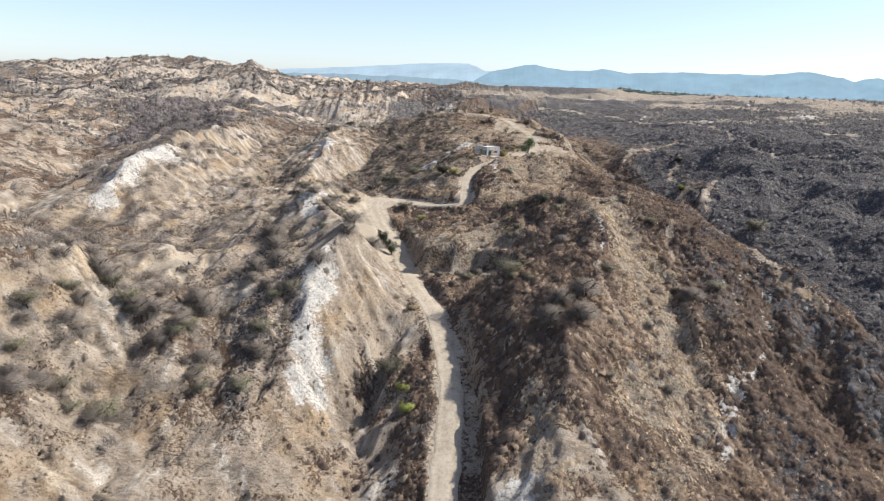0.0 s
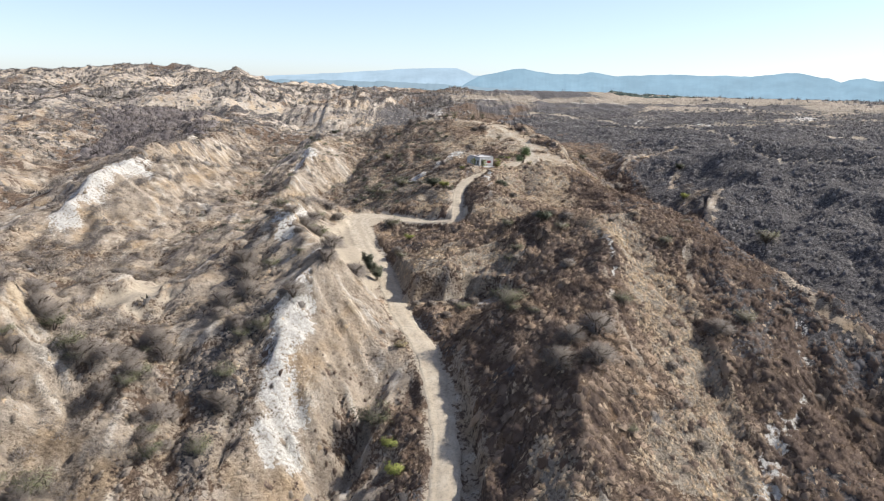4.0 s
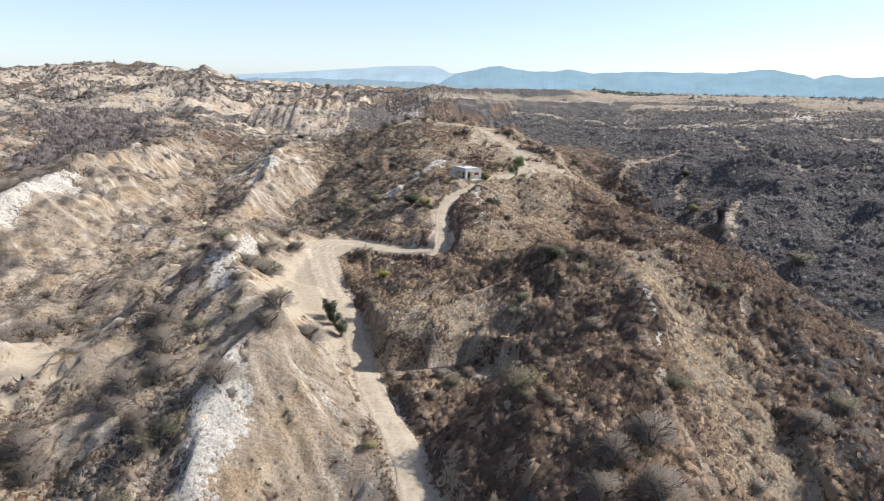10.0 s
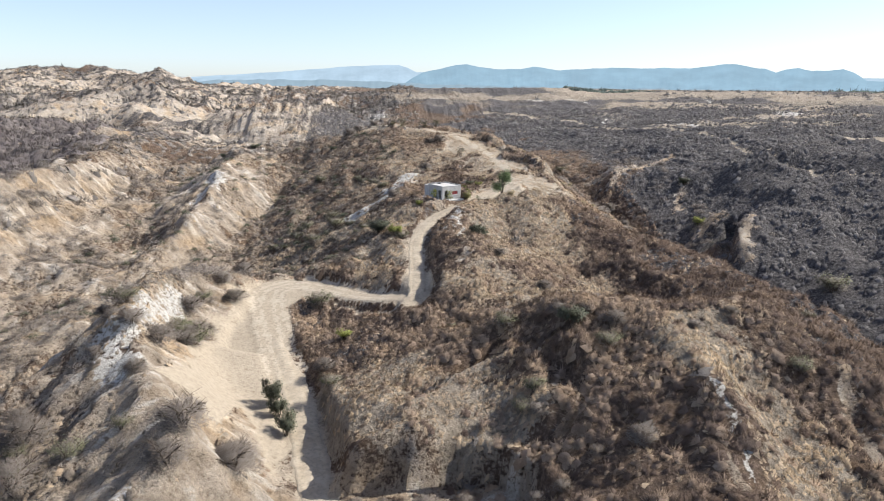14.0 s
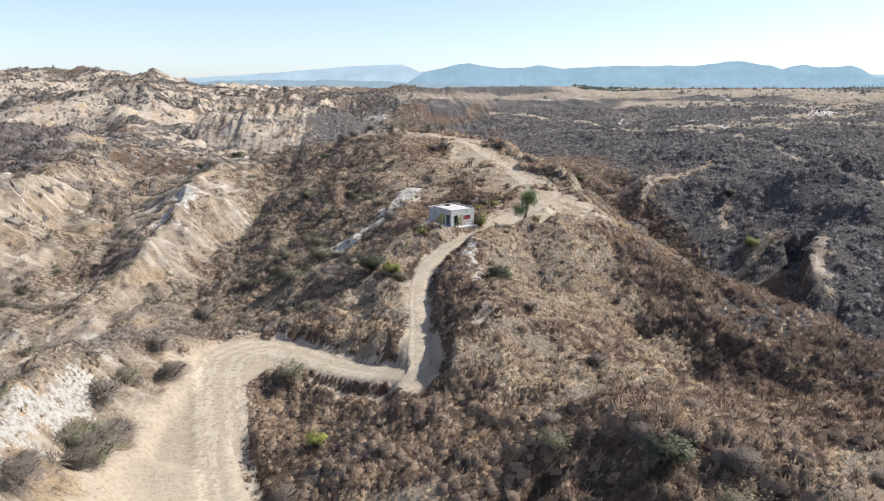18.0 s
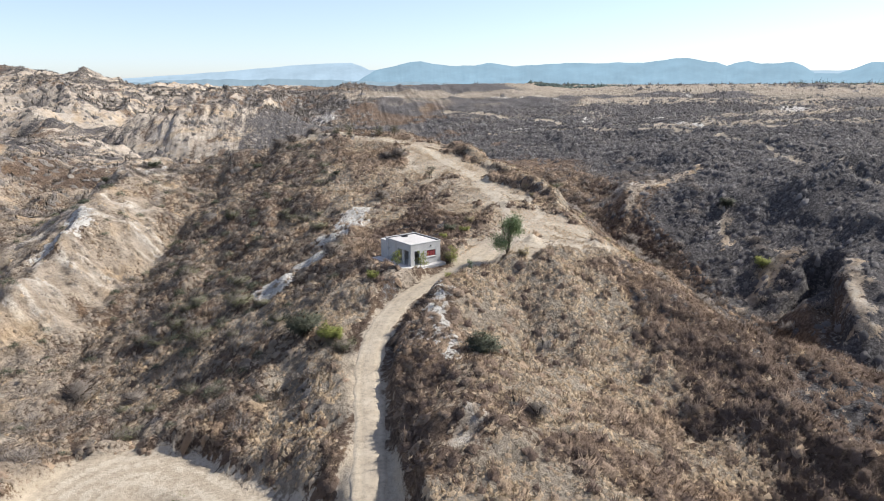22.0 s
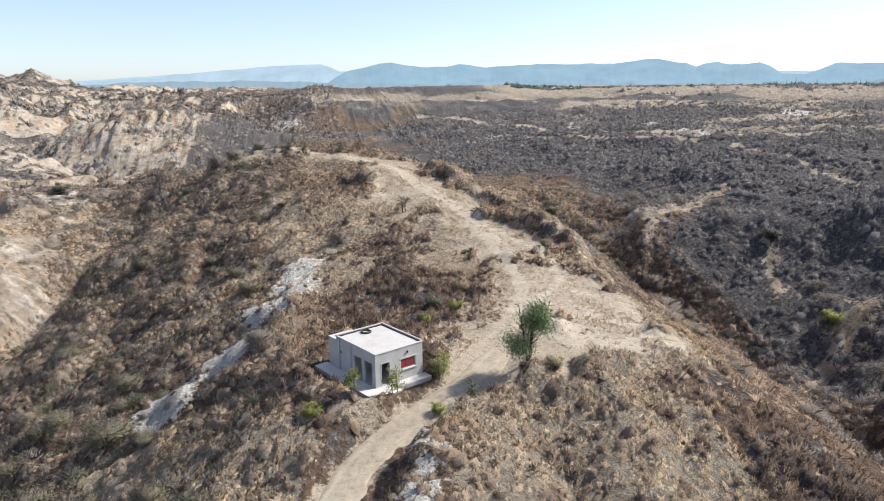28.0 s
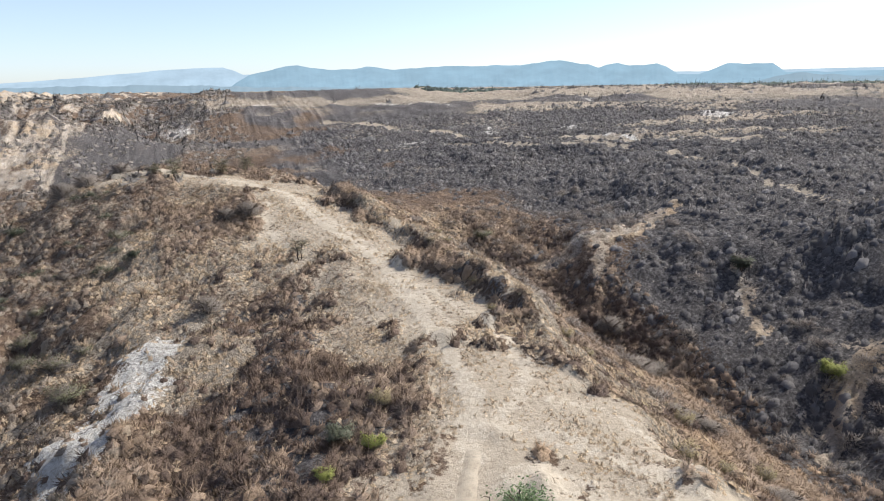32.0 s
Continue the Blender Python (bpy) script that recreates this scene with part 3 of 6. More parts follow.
# white scars: beside the house, on the chalk spur, the white spur and the cliffs
scar(chalk, ((-3.5, 236), (0, 241), (3, 247), (6, 254), (9, 263), (10.5, 269)), 3.3, 1.45, 0.4)
scar(chalk, ((-20, 122), (-22, 114), (-21, 107), (-19, 101)), 3.6)
scar(clay, ((-17, 133), (-19, 124), (-20, 116)), 3.5)
scar(clay, ((-15, 132), (-11, 128), (-9, 122), (-8, 116)), 8.5, 1.25, 0.4)
scar(clay, ((-12, 138), (-14, 150), (-20, 158), (-23, 168)), 5.5, 1.0, 0.4)
scar(chalk, ((-27, 146), (-30, 156), (-30, 168), (-29, 178)), 2.6, 0.9)
scar(chalk, ((-47, 290), (-46, 284), (-49, 274)), 3.0)
scar(clay, ((-47, 266), (-45, 252), (-47, 243)), 6)
scar(clay, ((-36, 291), (-31, 284)), 5)
scar(chalk, ((-101, 205), (-99, 222), (-95, 240)), 5.5)
scar(clay, ((-88, 212), (-80, 228), (-78, 242), (-80, 262)), 11, 1.0, 0.8)
scar(clay, ((-60, 108), (-51, 102), (-47, 98)), 5)
scar(clay, ((-66, 92), (-58, 86)), 4)
scar(dust, ((-50, 133), (-53, 142), (-58, 152), (-68, 160)), 5.5, 0.9, 0.9)
scar(clay, ((-40, 131), (-58, 150), (-74, 164)), 8)
scar(chalk, ((-41, 341), (-44, 334)), 2.2, 0.9)
scar(chalk, ((48, 99), (46, 95), (43, 90), (41, 87)), 1.7, 0.9, 0.9)
scar(clay, ((11, 76), (16, 80), (21, 79), (23, 75)), 4.2, 1.1, 0.6)
scar(chalk, ((10.5, 76), (13, 78)), 2.2, 0.9)
scar(clay, ((29, 124), (28, 114), (29.5, 105), (32, 98)), 0.7, 0.9, 1.0)
scar(chalk, ((45, 96.5), (51, 100.5), (55, 106), (58, 117)), 0.6, 0.72, 1.5)
scar(clay, ((-16.5, 95), (-14.5, 100), (-19, 106)), 2.4, 1.0, 0.7)
scar(clay, ((-23, 86.5), (-23, 94), (-25, 101)), 1.6, 1.0, 0.7)
scar(clay, ((-47, 94), (-45, 97), (-50, 100)), 3.2, 1.1, 0.5)
scar(chalk, ((30, 122), (31, 127), (31.5, 132)), 0.5, 0.8, 1.0)
scar(clay, ((44, 124), (45, 131), (47, 136)), 0.7, 0.9, 1.0)
scar(clay, ((60, 128), (62, 119), (66, 112)), 1.1, 0.9, 0.9)
scar(clay, ((0, 204), (-1, 200)), 3.0, 1.0, 0.6)
scar(clay, ((14, 184), (16, 188)), 1.6, 0.9, 1.0)
scar(chalk, ((17.2, 215), (16.6, 209), (15.8, 204), (16.2, 199)), 1.9, 0.85, 1.0)
scar(clay, ((28.8, 216), (29.8, 211), (29.6, 205), (30.8, 200)), 1.0, 0.9, 1.0)
scar(clay, ((9, 222.5), (12, 220.5), (15, 221.5)), 1.6, 0.9, 0.8)
scar(clay, ((88, 229), (92, 236), (97, 243)), 2.2, 0.9, 0.8)
scar(clay, ((80, 303), (85, 309), (90, 315)), 2.4, 0.8, 1.0)
scar(clay, ((86, 256), (92, 260), (98, 262)), 3, 0.9, 0.9)
scar(chalk, ((172, 500), (182, 508), (190, 500)), 6, 0.8, 1.0)
scar(chalk, ((146, 505), (150, 520)), 4, 0.8, 1.0)
scar(dust, ((90, 640), (130, 525), (151, 424), (166, 375), (172, 330), (190, 300)), 3.6, 1.0, 0.5)
scar(dust, ((151, 424), (220, 440), (330, 420)), 3.6, 0.9, 0.5)
scar(dust, ((90, 500), (115, 461), (129, 428), (144, 392), (138, 350), (134, 324)), 1.5, 1.0, 0.6)
scar(dust, ((134, 324), (130, 312), (128, 300), (121, 282), (128, 264), (150, 246)), 1.1, 0.95, 0.8)
scar(clay, ((78, 313), (83, 312.5), (87, 309), (96, 312), (104, 316)), 3.6, 1.1, 0.8)
scar(clay, ((99, 288), (95, 281), (92, 274)), 1.6, 0.9, 1.0)
scar(chalk, ((152, 428), (157, 420), (160, 412)), 3.0, 1.0, 0.9)
# trodden and driven ground
scar(dust, ((-19, 150), (-19, 165), (-20, 178), (-20, 190), (-15, 197)), 4.2, 1.0, 0.5)
scar(dust, ((28, 230), (34, 226), (40, 229), (41, 238), (36, 246)), 5.4, 0.85, 0.7)
scar(dust, ((36, 250), (37, 264), (36, 280), (32, 297), (28, 314)), 7.6, 0.72, 0.9)
scar(dust, ((30, 318), (22, 328), (11, 337), (-3, 341)), 6.0, 0.72, 0.8)
scar(dust, ((29, 258), (30, 270), (29, 284), (26, 298)), 4.0, 0.6, 1.0)
scar(trodden, ((31, 236), (34, 244), (35.6, 256), (35.8, 270), (35, 284), (31, 300), (29, 317), (22, 328), (12, 338), (0, 343)), 1.0, 0.95, 0.5)
scar(trodden, ((37.4, 258), (37.2, 272), (36.4, 285), (32.6, 300), (30.4, 314)), 0.5, 0.8, 0.8)
scar(trodden, ((33, 239), (38, 243), (40.4, 248), (40.5, 258), (38, 270), (36, 283)), 0.7, 0.75, 0.8)
scar(trodden, ((33, 240), (38, 236), (41.5, 230), (42, 224)), 1.1, 0.8, 0.9)
scar(trodden, ((38, 243), (43, 238), (44, 231)), 0.5, 0.7, 0.9)
scar(trodden, ((25, 310), (24, 300), (25.5, 291)), 0.8, 0.75, 0.8)
scar(trodden, ((31, 300), (27, 318), (16, 331)), 0.45, 0.7, 0.8)
scar(dust, ((21, 230), (25, 236), (30, 241)), 2.4, 0.6, 0.9)
scar(dust, ((25, 226), (29, 231), (32, 236), (35, 243)), 4.2, 1.0, 0.35)
scar(dust, ((25, 292), (24, 300), (25, 309)), 1.3, 0.7, 0.8)
scar(clay, ((-4, 137), (2, 138), (9, 136), (12, 133)), 3.0, 0.9, 0.5)
scar(clay, ((6.4, 86), (6.6, 96), (6.2, 106), (5, 115)), 1.7, 0.8, 0.6)
for line in ROADS:
    scar(dust, [(p[0], p[1]) for p in line[::4]], 2.9 if line is ROADS[0] else 2.0, 0.8, 0.35)
scar(dust, ((-14, 194), (-7, 190.5), (-1, 185), (5, 180.5), (7, 179)), 3.2, 0.9, 0.5)


def patch_of(outline, ragged, rim=0.8):
    """1 inside an outline, fading over a ragged rim."""
    d, _ = nearest(list(outline) + [outline[0]], GX, GY, 12)
    within = np.zeros(GX.shape, bool)
    for (ax, ay), (bx, by) in zip(outline, outline[1:] + outline[:1]):
        if ay != by:
            within ^= ((ay > GY) != (by > GY)) & (GX < (bx - ax) * (GY - ay) / (by - ay) + ax)
    return smooth(-rim, rim, np.where(within, d, -d) + ragged * fbm(GX, GY, 3.2, 3, 71))


PAD = [(-21.5, 172), (-22, 180), (-20.6, 187), (-21.8, 195), (-19, 200), (-14, 200.6), (-9, 199.4), (-6, 197), (-4.4, 190.4), (-0.8, 187), (3.6, 186),
       (5.4, 189), (7, 192), (9.6, 188), (10.6, 178.4), (7, 177.4), (3.4, 178), (-0.6, 181.6), (-4, 184.2), (-7.6, 189.6), (-11, 190.8), (-13.4, 187), (-12.6, 178), (-11, 168)]
SANDY = [(-10, 140), (-15.5, 141), (-20, 146), (-22, 152), (-22.5, 162), (-23.5, 170), (-22, 180), (-14, 180), (-11, 166), (-8, 150)]
pad = patch_of(PAD, 0.9)
dust = np.maximum(dust, pad)
dust = np.maximum(dust, 0.92 * patch_of(SANDY, 2.2, 1.4))
chalk *= 1 - 0.75 * dust
scar(trodden, ((34, 233), (35.5, 229), (38, 225.5)), 2.4, 0.8, 0.9)
scar(chalk, ((33.5, 232), (36, 229), (39.5, 229), (40.5, 234)), 2.6, 0.75, 1.0)
# wheel tracks that swing round the sandy bend, one pair wide and one tight
for off in (-2.6, -1.1, 0.9, 2.3):
    lane = []
    for a, b in zip(ROADS[0][::3], ROADS[0][3::3]):
        if b[1] > 166 and b[0] < 5:
            run = math.hypot(b[0] - a[0], b[1] - a[1]) + 1e-6
            lane.append((a[0] + off * (b[1] - a[1]) / run, a[1] - off * (b[0] - a[0]) / run))
    scar(trodden, lane, 0.5, 0.85, 0.7)
far_north = smooth(330, 420, GY) * smooth(0, -90, GX + 60 * fbm(GX, GY, 55, 4, 59))
clay = np.maximum(clay, far_north * 0.46 * smooth(-0.25, 0.4, (slope - 0.2) + 0.6 * fbm(GX, GY, 30, 4, 60)))
chalk = np.maximum(chalk, far_north * smooth(0.25, 0.5, (slope - 0.2) * 0.7 + 0.5 * fbm(GX, GY, 38, 4, 61)) * 0.6)
clay = np.maximum(clay, 0.66 * smooth(680, 800, GY) * smooth(-60, -130, GX) * smooth(-0.3, 0.2, fbm(GX, GY, 60, 4, 65)))
pale_far = smooth(380, 430, GY) * smooth(-60, -10, GX) * smooth(1300, 900, GY)
clay = np.maximum(clay, pale_far * 0.42 * smooth(0.05, 0.4, fbm(GX, GY, 42, 5, 63)))
chalk = np.maximum(chalk, pale_far * 0.55 * smooth(0.42, 0.6, fbm(GX, GY, 36, 4, 64)))
dark = smooth(66, 96, GX + 16 * smooth(240, 205, GY) * smooth(150, 185, GY) - 16 * fbm(GX, GY, 24, 3, 21)) * smooth(1500, 500, np.hypot(GX, GY))
north = smooth(345, 400, GY + 40 * fbm(GX, GY, 60, 3, 24)) * smooth(-120, 0, GX + 60 * fbm(GX, GY, 50, 3, 25))
dark = np.maximum(dark, 0.8 * far_north * smooth(-0.28, 0.12, fbm(GX, GY, 34, 5, 62)))
dark = np.maximum(dark, north * smooth(1500, 800, GY) * (0.12 + 0.75 * smooth(-0.2, 0.25, fbm(GX, GY, 32, 5, 26))))
meadow = smooth(0.05, 0.3, fbm(GX, GY, 130, 3, 31) * 0.8 + smooth(380, 900, GY) * 0.45 - 0.12) * smooth(150, 210, GX) * smooth(300, 420, GY)
meadow = np.maximum(meadow, smooth(900, 1600, np.hypot(GX, GY)) * 0.42 * smooth(-0.4, 0.3, fbm(GX, GY, 160, 4, 33)))
meadow = np.maximum(meadow, 0.62 * smooth(430, 640, GY) * smooth(-50, 40, GX) * smooth(-0.25, 0.2, fbm(GX * 0.5, GY, 60, 4, 35)))
for run, wide in ((((155, 415), (175, 400), (198, 374)), 13), (((215, 615), (265, 600), (300, 540)), 40), (((180, 470), (230, 450), (290, 430)), 16)):
    field_d, _ = nearest(run, GX, GY, wide * 2)
    meadow = np.maximum(meadow, 0.85 * smooth(1.3, 0.6, field_d / wide + 0.7 * fbm(GX, GY, 22, 3, 32)))
gold = np.zeros_like(base)
for run, wide in ((((34, 140), (37, 130), (38, 118), (37, 104), (35, 92)), 5.5), (((26, 215), (25, 204), (24, 192)), 8.5), (((36, 214), (35, 204), (34, 196)), 5.0), (((3, 207), (2, 199), (0, 192)), 5.0), (((6, 216), (0, 222), (-6, 230)), 5.0), (((-1, 156), (-1, 148), (4, 146), (9, 145), (12, 141)), 6.5),
                  (((29.5, 222.5), (36, 221.5), (43, 224), (46, 232), (46, 246)), 2.2), (((47, 256), (46, 268), (44, 284), (39, 304)), 1.6),
                  (((20, 176), (28, 172), (36, 168)), 7.5), (((14, 262), (8, 282), (6, 300)), 6.0), (((-31, 158), (-33, 170), (-33, 184)), 3.0)):
    gold_d, _ = nearest(run, GX, GY, wide * 2 + 3)
    gold = np.maximum(gold, smooth(1.4, 0.5, gold_d / wide + 0.8 * fbm(GX, GY, 6, 3, 37)))
blond = 0.62 * smooth(0.0, 0.4, fbm(GX, GY, 17, 4, 34) - 0.06) * (1 - west) * smooth(80, 60, GX) * smooth(360, 340, GY)
blond = np.maximum(blond * np.maximum(smooth(46, 38, GX), smooth(205, 222, GY)), 0.85 * gold)
blond *= 1 - 0.85 * smooth(40, 48, GX) * smooth(220, 208, GY)
clay *= 1 - 0.7 * gold
meadow = np.maximum(meadow, blond)
thorny = 0.55 * smooth(0.02, 0.35, fbm(GX, GY, 14, 4, 36) + 0.25 * (slope - 0.55)) * (1 - west) * smooth(80, 60, GX) * smooth(360, 340, GY)
dark = np.maximum(dark, thorny * (1 - 0.95 * smooth(0.1, 0.4, blond)))

scar(dark, ((20, 243), (19.5, 256), (21, 270)), 5.5, 0.8, 0.8)
scar(dark, ((-28, 98), (-30, 112), (-29, 126), (-33, 142)), 6.0, 0.75, 0.8)
clay *= 1 - 0.6 * dark * (GX < -22) * (GX > -40)
dark = np.maximum(dark, 0.85 * smooth(41, 52, GX) * smooth(216, 200, GY) * smooth(-0.35, 0.1, fbm(GX, GY, 10, 3, 39)))

dark *= 1 - 0.6 * smooth(14, 6, GX) * smooth(-30, -22, GX) * smooth(195, 210, GY) * smooth(345, 330, GY)
# rills down the bare faces: grooves in eight directions, each used where the ground falls that way
rills = np.zeros_like(base)
weight = np.zeros_like(base)
core = np.where((np.abs(GX) < 240) & (GY > 60) & (GY < 450))
cx, cy = GX[core], GY[core]
ang = np.arctan2(slope_y[core], slope_x[core])
acc, acc_q, wsum = np.zeros(cx.shape), np.zeros(cx.shape), np.zeros(cx.shape) + 1e-6
for k in range(8):
    a = math.pi * k / 8
    w = np.abs(np.cos(ang - a)) ** 10
    along, across = cx * math.cos(a) + cy * math.sin(a), -cx * math.sin(a) + cy * math.cos(a)
    across = across + 0.8 * value(along / 4, across / 4, 90 + k)
    g = (1 - np.abs(2 * value(across / 7.5, along / 30, 100 + k) - 1)) ** 1.4
    q = (1 - np.abs(2 * value(across / 1.7, along / 14, 120 + k) - 1)) ** 1.5
    acc_q = acc_q + w * q
    acc, wsum = acc + w * g, wsum + w
rills[core] = acc / wsum - 0.45
groove = (1 - west) * smooth(0.2, 0.4, slope) * smooth(70, 55, GX) * smooth(355, 340, GY)
dark = np.maximum(dark, 0.6 * groove * smooth(0.5, 1.6, gully) * (1 - 0.4 * smooth(14, 6, GX)))
blond = np.maximum(blond, 0.55 * groove * smooth(-0.2, -0.9, gully) * smooth(46, 38, GX))
meadow = np.maximum(meadow, blond)
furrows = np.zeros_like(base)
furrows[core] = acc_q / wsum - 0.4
bare = np.maximum(clay, chalk)
lumps = fbm(GX, GY, 11, 4, 2) * 1.5 + (ridged(GX, GY, 13, 3, 14) + 0.1) * 1.1 + fbm(GX, GY, 2.6, 3, 3) * 0.5 + np.abs(fbm(GX, GY, 1.6, 2, 4)) * 0.35
steep = smooth(0.22, 0.75, slope) * (1 - 0.85 * smooth(0.2, 0.55, dust))
lumps = lumps * (1 - 0.75 * smooth(0.3, 0.7, dust))
height = base + lumps * smooth(2500, 300, np.hypot(GX, GY))
height += -rills * (1.8 + 0.8 * bare) * steep * (1 - 0.4 * smooth(8, 14, GX) * smooth(165, 150, GY)) - furrows * (0.5 + 1.9 * bare) * steep - gully * (0.6 + 0.6 * steep) * (1 - 0.8 * smooth(0.3, 0.7, dust))
height += (ridged(GX, GY, 5.0, 3, 15) - 0.1) * 0.75 * bare * (1 - dust)
dust *= 1 - 0.7 * smooth(0.4, 0.8, chalk) * (GX > 30)
far_w = smooth(330, 470, np.hypot(GX, GY - 100)) * smooth(2600, 1500, np.hypot(GX, GY))
height += far_w * (ridged(GX, GY, 62, 5, 50) * (4.2 + 10.0 * smooth(0, -90, GX)) - 1)
height += smooth(0.3, 0.9, west) * (1 - far_w) * ridged(GX, GY, 24, 3, 52) * 3.2 * smooth(-24, -48, GX)
east = smooth(85, 110, GX) * (1 - far_w)
height += east * (ridged(GX + 0.4 * GY, GY * 0.6, 26, 4, 55) * 3.4 + fbm(GX, GY, 7, 3, 56) * 1.1)

# the bank beside the knoll's tracks
berm_d, _ = nearest(((47, 254), (46, 266), (45, 280), (42, 297), (37.5, 317)), GX, GY, 8)
height += 1.3 * smooth(3.4, 1.2, berm_d + 0.8 * fbm(GX, GY, 4, 2, 18))

# roads and the house platform cut into the slope
flat = smooth(3.5, 2.2, road_d + np.where(use, 0.7, 0.0) + 0.35 * fbm(GX, GY, 3, 2, 8))
height = height * (1 - flat) + (road_z - 0.08) * flat
pad_z = np.interp(GY, (168, 176, 186, 194, 201), (4.1, 4.9, 6.25, 7.0, 7.3))
lay = pad * smooth(-5.5, -7.5, GX) * (1 - flat)
height = height * (1 - lay) + (pad_z + 0.12 * fbm(GX, GY, 4, 3, 72)) * lay
soft = (1 - pad) * smooth(9, 4, np.abs(GX + 20) * 1.2) * smooth(24, 15, np.abs(GY - 172))
height = height * (1 - 0.6 * soft) + (base + 0.1 * lumps) * 0.6 * soft


cut = np.zeros_like(base)


def carve(edge, base_z, reach, wall=0.7, brink=(), ragged=0.5):
    """A steep bank cut below an edge, on the right of its run; base_z along its foot."""
    px, py = np.array([p[0] for p in edge], float), np.array([p[1] for p in edge], float)
    best, side, along = np.full(GX.shape, 1e6), np.zeros(GX.shape), np.zeros(GX.shape)
    rows = np.where((GX > px.min() - reach) & (GX < px.max() + reach) & (GY > py.min() - reach) & (GY < py.max() + reach))
    qx, qy = GX[rows], GY[rows]
    d, sg, al = np.full(qx.shape, 1e6), np.zeros(qx.shape), np.zeros(qx.shape)
    for k in range(len(edge) - 1):
        vx, vy = px[k + 1] - px[k], py[k + 1] - py[k]
        t = np.clip(((qx - px[k]) * vx + (qy - py[k]) * vy) / (vx * vx + vy * vy), 0, 1)
        e = np.hypot(qx - px[k] - t * vx, qy - py[k] - t * vy)
        n = e < d
        d[n], al[n] = e[n], ((k + t) / (len(edge) - 1))[n]
        sg[n] = np.sign((qx - px[k]) * vy - (qy - py[k]) * vx)[n]
    s = sg * d + ragged * fbm(qx, qy, 2.4, 3, 19)
    floor = np.interp(al, np.linspace(0, 1, len(base_z)), base_z) + 0.35 * (1 - np.clip(s / reach, 0, 1)) + 0.2 * fbm(qx, qy, 2, 3, 20)
    w = smooth(0, wall, s) * smooth(reach, reach * 0.75, s) * smooth(0.0, 0.12, al) * smooth(1.0, 0.88, al)
    cut[rows] = np.maximum(cut[rows], w)
    height[rows] = height[rows] + (np.minimum(height[rows], floor) - height[rows]) * w
    if brink:
        top = np.interp(al, np.linspace(0, 1, len(brink)), brink) + 0.4 * fbm(qx, qy, 2.6, 3, 23)
        up = smooth(-0.15, 0.25, -s) * smooth(3.6, 1.0, -s) * smooth(0.0, 0.1, al) * smooth(1.0, 0.9, al)
        height[rows] = height[rows] + (np.maximum(height[rows], top) - height[rows]) * up


carve(((-4.5, 138.6), (-3, 138.5), (3, 138.3), (9, 137.6), (12.5, 135.8), (15, 131.5), (15.5, 129)), (1.5, 1.7, 2.2, 2.9, 3.6, 4.2, 5), 6.5, 0.3, (2.6, 4.2, 6.6, 7.2, 7.8, 8.4, 8.8), 0.2)
carve(((3.6, 121), (5.7, 111), (7.4, 102), (7.7, 92), (7.7, 84), (7.6, 74), (7.4, 62)), (-0.5, -2.7, -5.4, -9.2, -12.3, -15.8, -20), 4.2, 0.4, (1.9, 0.2, -1.9, -5.2, -8.3, -12, -16))
carve(((21.4, 219.6), (16.9, 216.0), (12.9, 210.2), (10.6, 203), (9.8, 190), (9.5, 174)), (16.9, 15.9, 14.5, 12.9, 11.2, 9.0), 1.9, 0.25, (17.5, 17.0, 16.0, 14.7, 13.0, 10.9))
carve(((18.5, 148.5), (20.5, 147), (22.3, 144.5), (22.6, 141.5), (21.6, 138)), (12.4, 12, 11.6, 11.4, 11.4), 6.5, 1.4)
carve(((8, 152), (10, 153), (14.7, 155), (16, 155.4)), (7.6, 7.8, 9.6, 10.4), 3.2, 0.4)
carve(((99, 249), (93, 241), (89, 233), (87, 228)), (5, 3, 1, -2), 5.5, 1.6)
carve(((99, 259), (95, 252), (88, 250), (82, 252))[::-1], (-3.0, 1.0), 6.0)
HOUSE = pose(15.27, 224.45, 17.95, 0, 0, 28.5)
back = HOUSE.inverted()
hu = GX * back[0][0] + GY * back[0][1] + back[0][3]
hv = GX * back[1][0] + GY * back[1][1] + back[1][3]
level = smooth(0.9, 0.2, np.maximum(np.abs(hu - 1.7) - 3.4, np.abs(hv - 3.1) - 4.4))
height = height * (1 - level) + np.minimum(height, 17.55) * level


def ground_z(x, y):
    i = min(max(int(np.searchsorted(XS, x)) - 1, 0), len(XS) - 2)
    j = min(max(int(np.searchsorted(YS, y)) - 1, 0), len(YS) - 2)
    u, v = (x - XS[i]) / (XS[i + 1] - XS[i]), (y - YS[j]) / (YS[j + 1] - YS[j])
    h = height
    return float((h[j, i] * (1 - u) + h[j, i + 1] * u) * (1 - v) + (h[j + 1, i] * (1 - u) + h[j + 1, i + 1] * u) * v)


def many(field, x, y):
    """field at many places of the ground at once."""
    i = np.clip(np.searchsorted(XS, x) - 1, 0, len(XS) - 2)
    j = np.clip(np.searchsorted(YS, y) - 1, 0, len(YS) - 2)
    u, v = (x - XS[i]) / (XS[i + 1] - XS[i]), (y - YS[j]) / (YS[j + 1] - YS[j])
    return (field[j, i] * (1 - u) + field[j, i + 1] * u) * (1 - v) + (field[j + 1, i] * (1 - u) + field[j + 1, i + 1] * u) * v


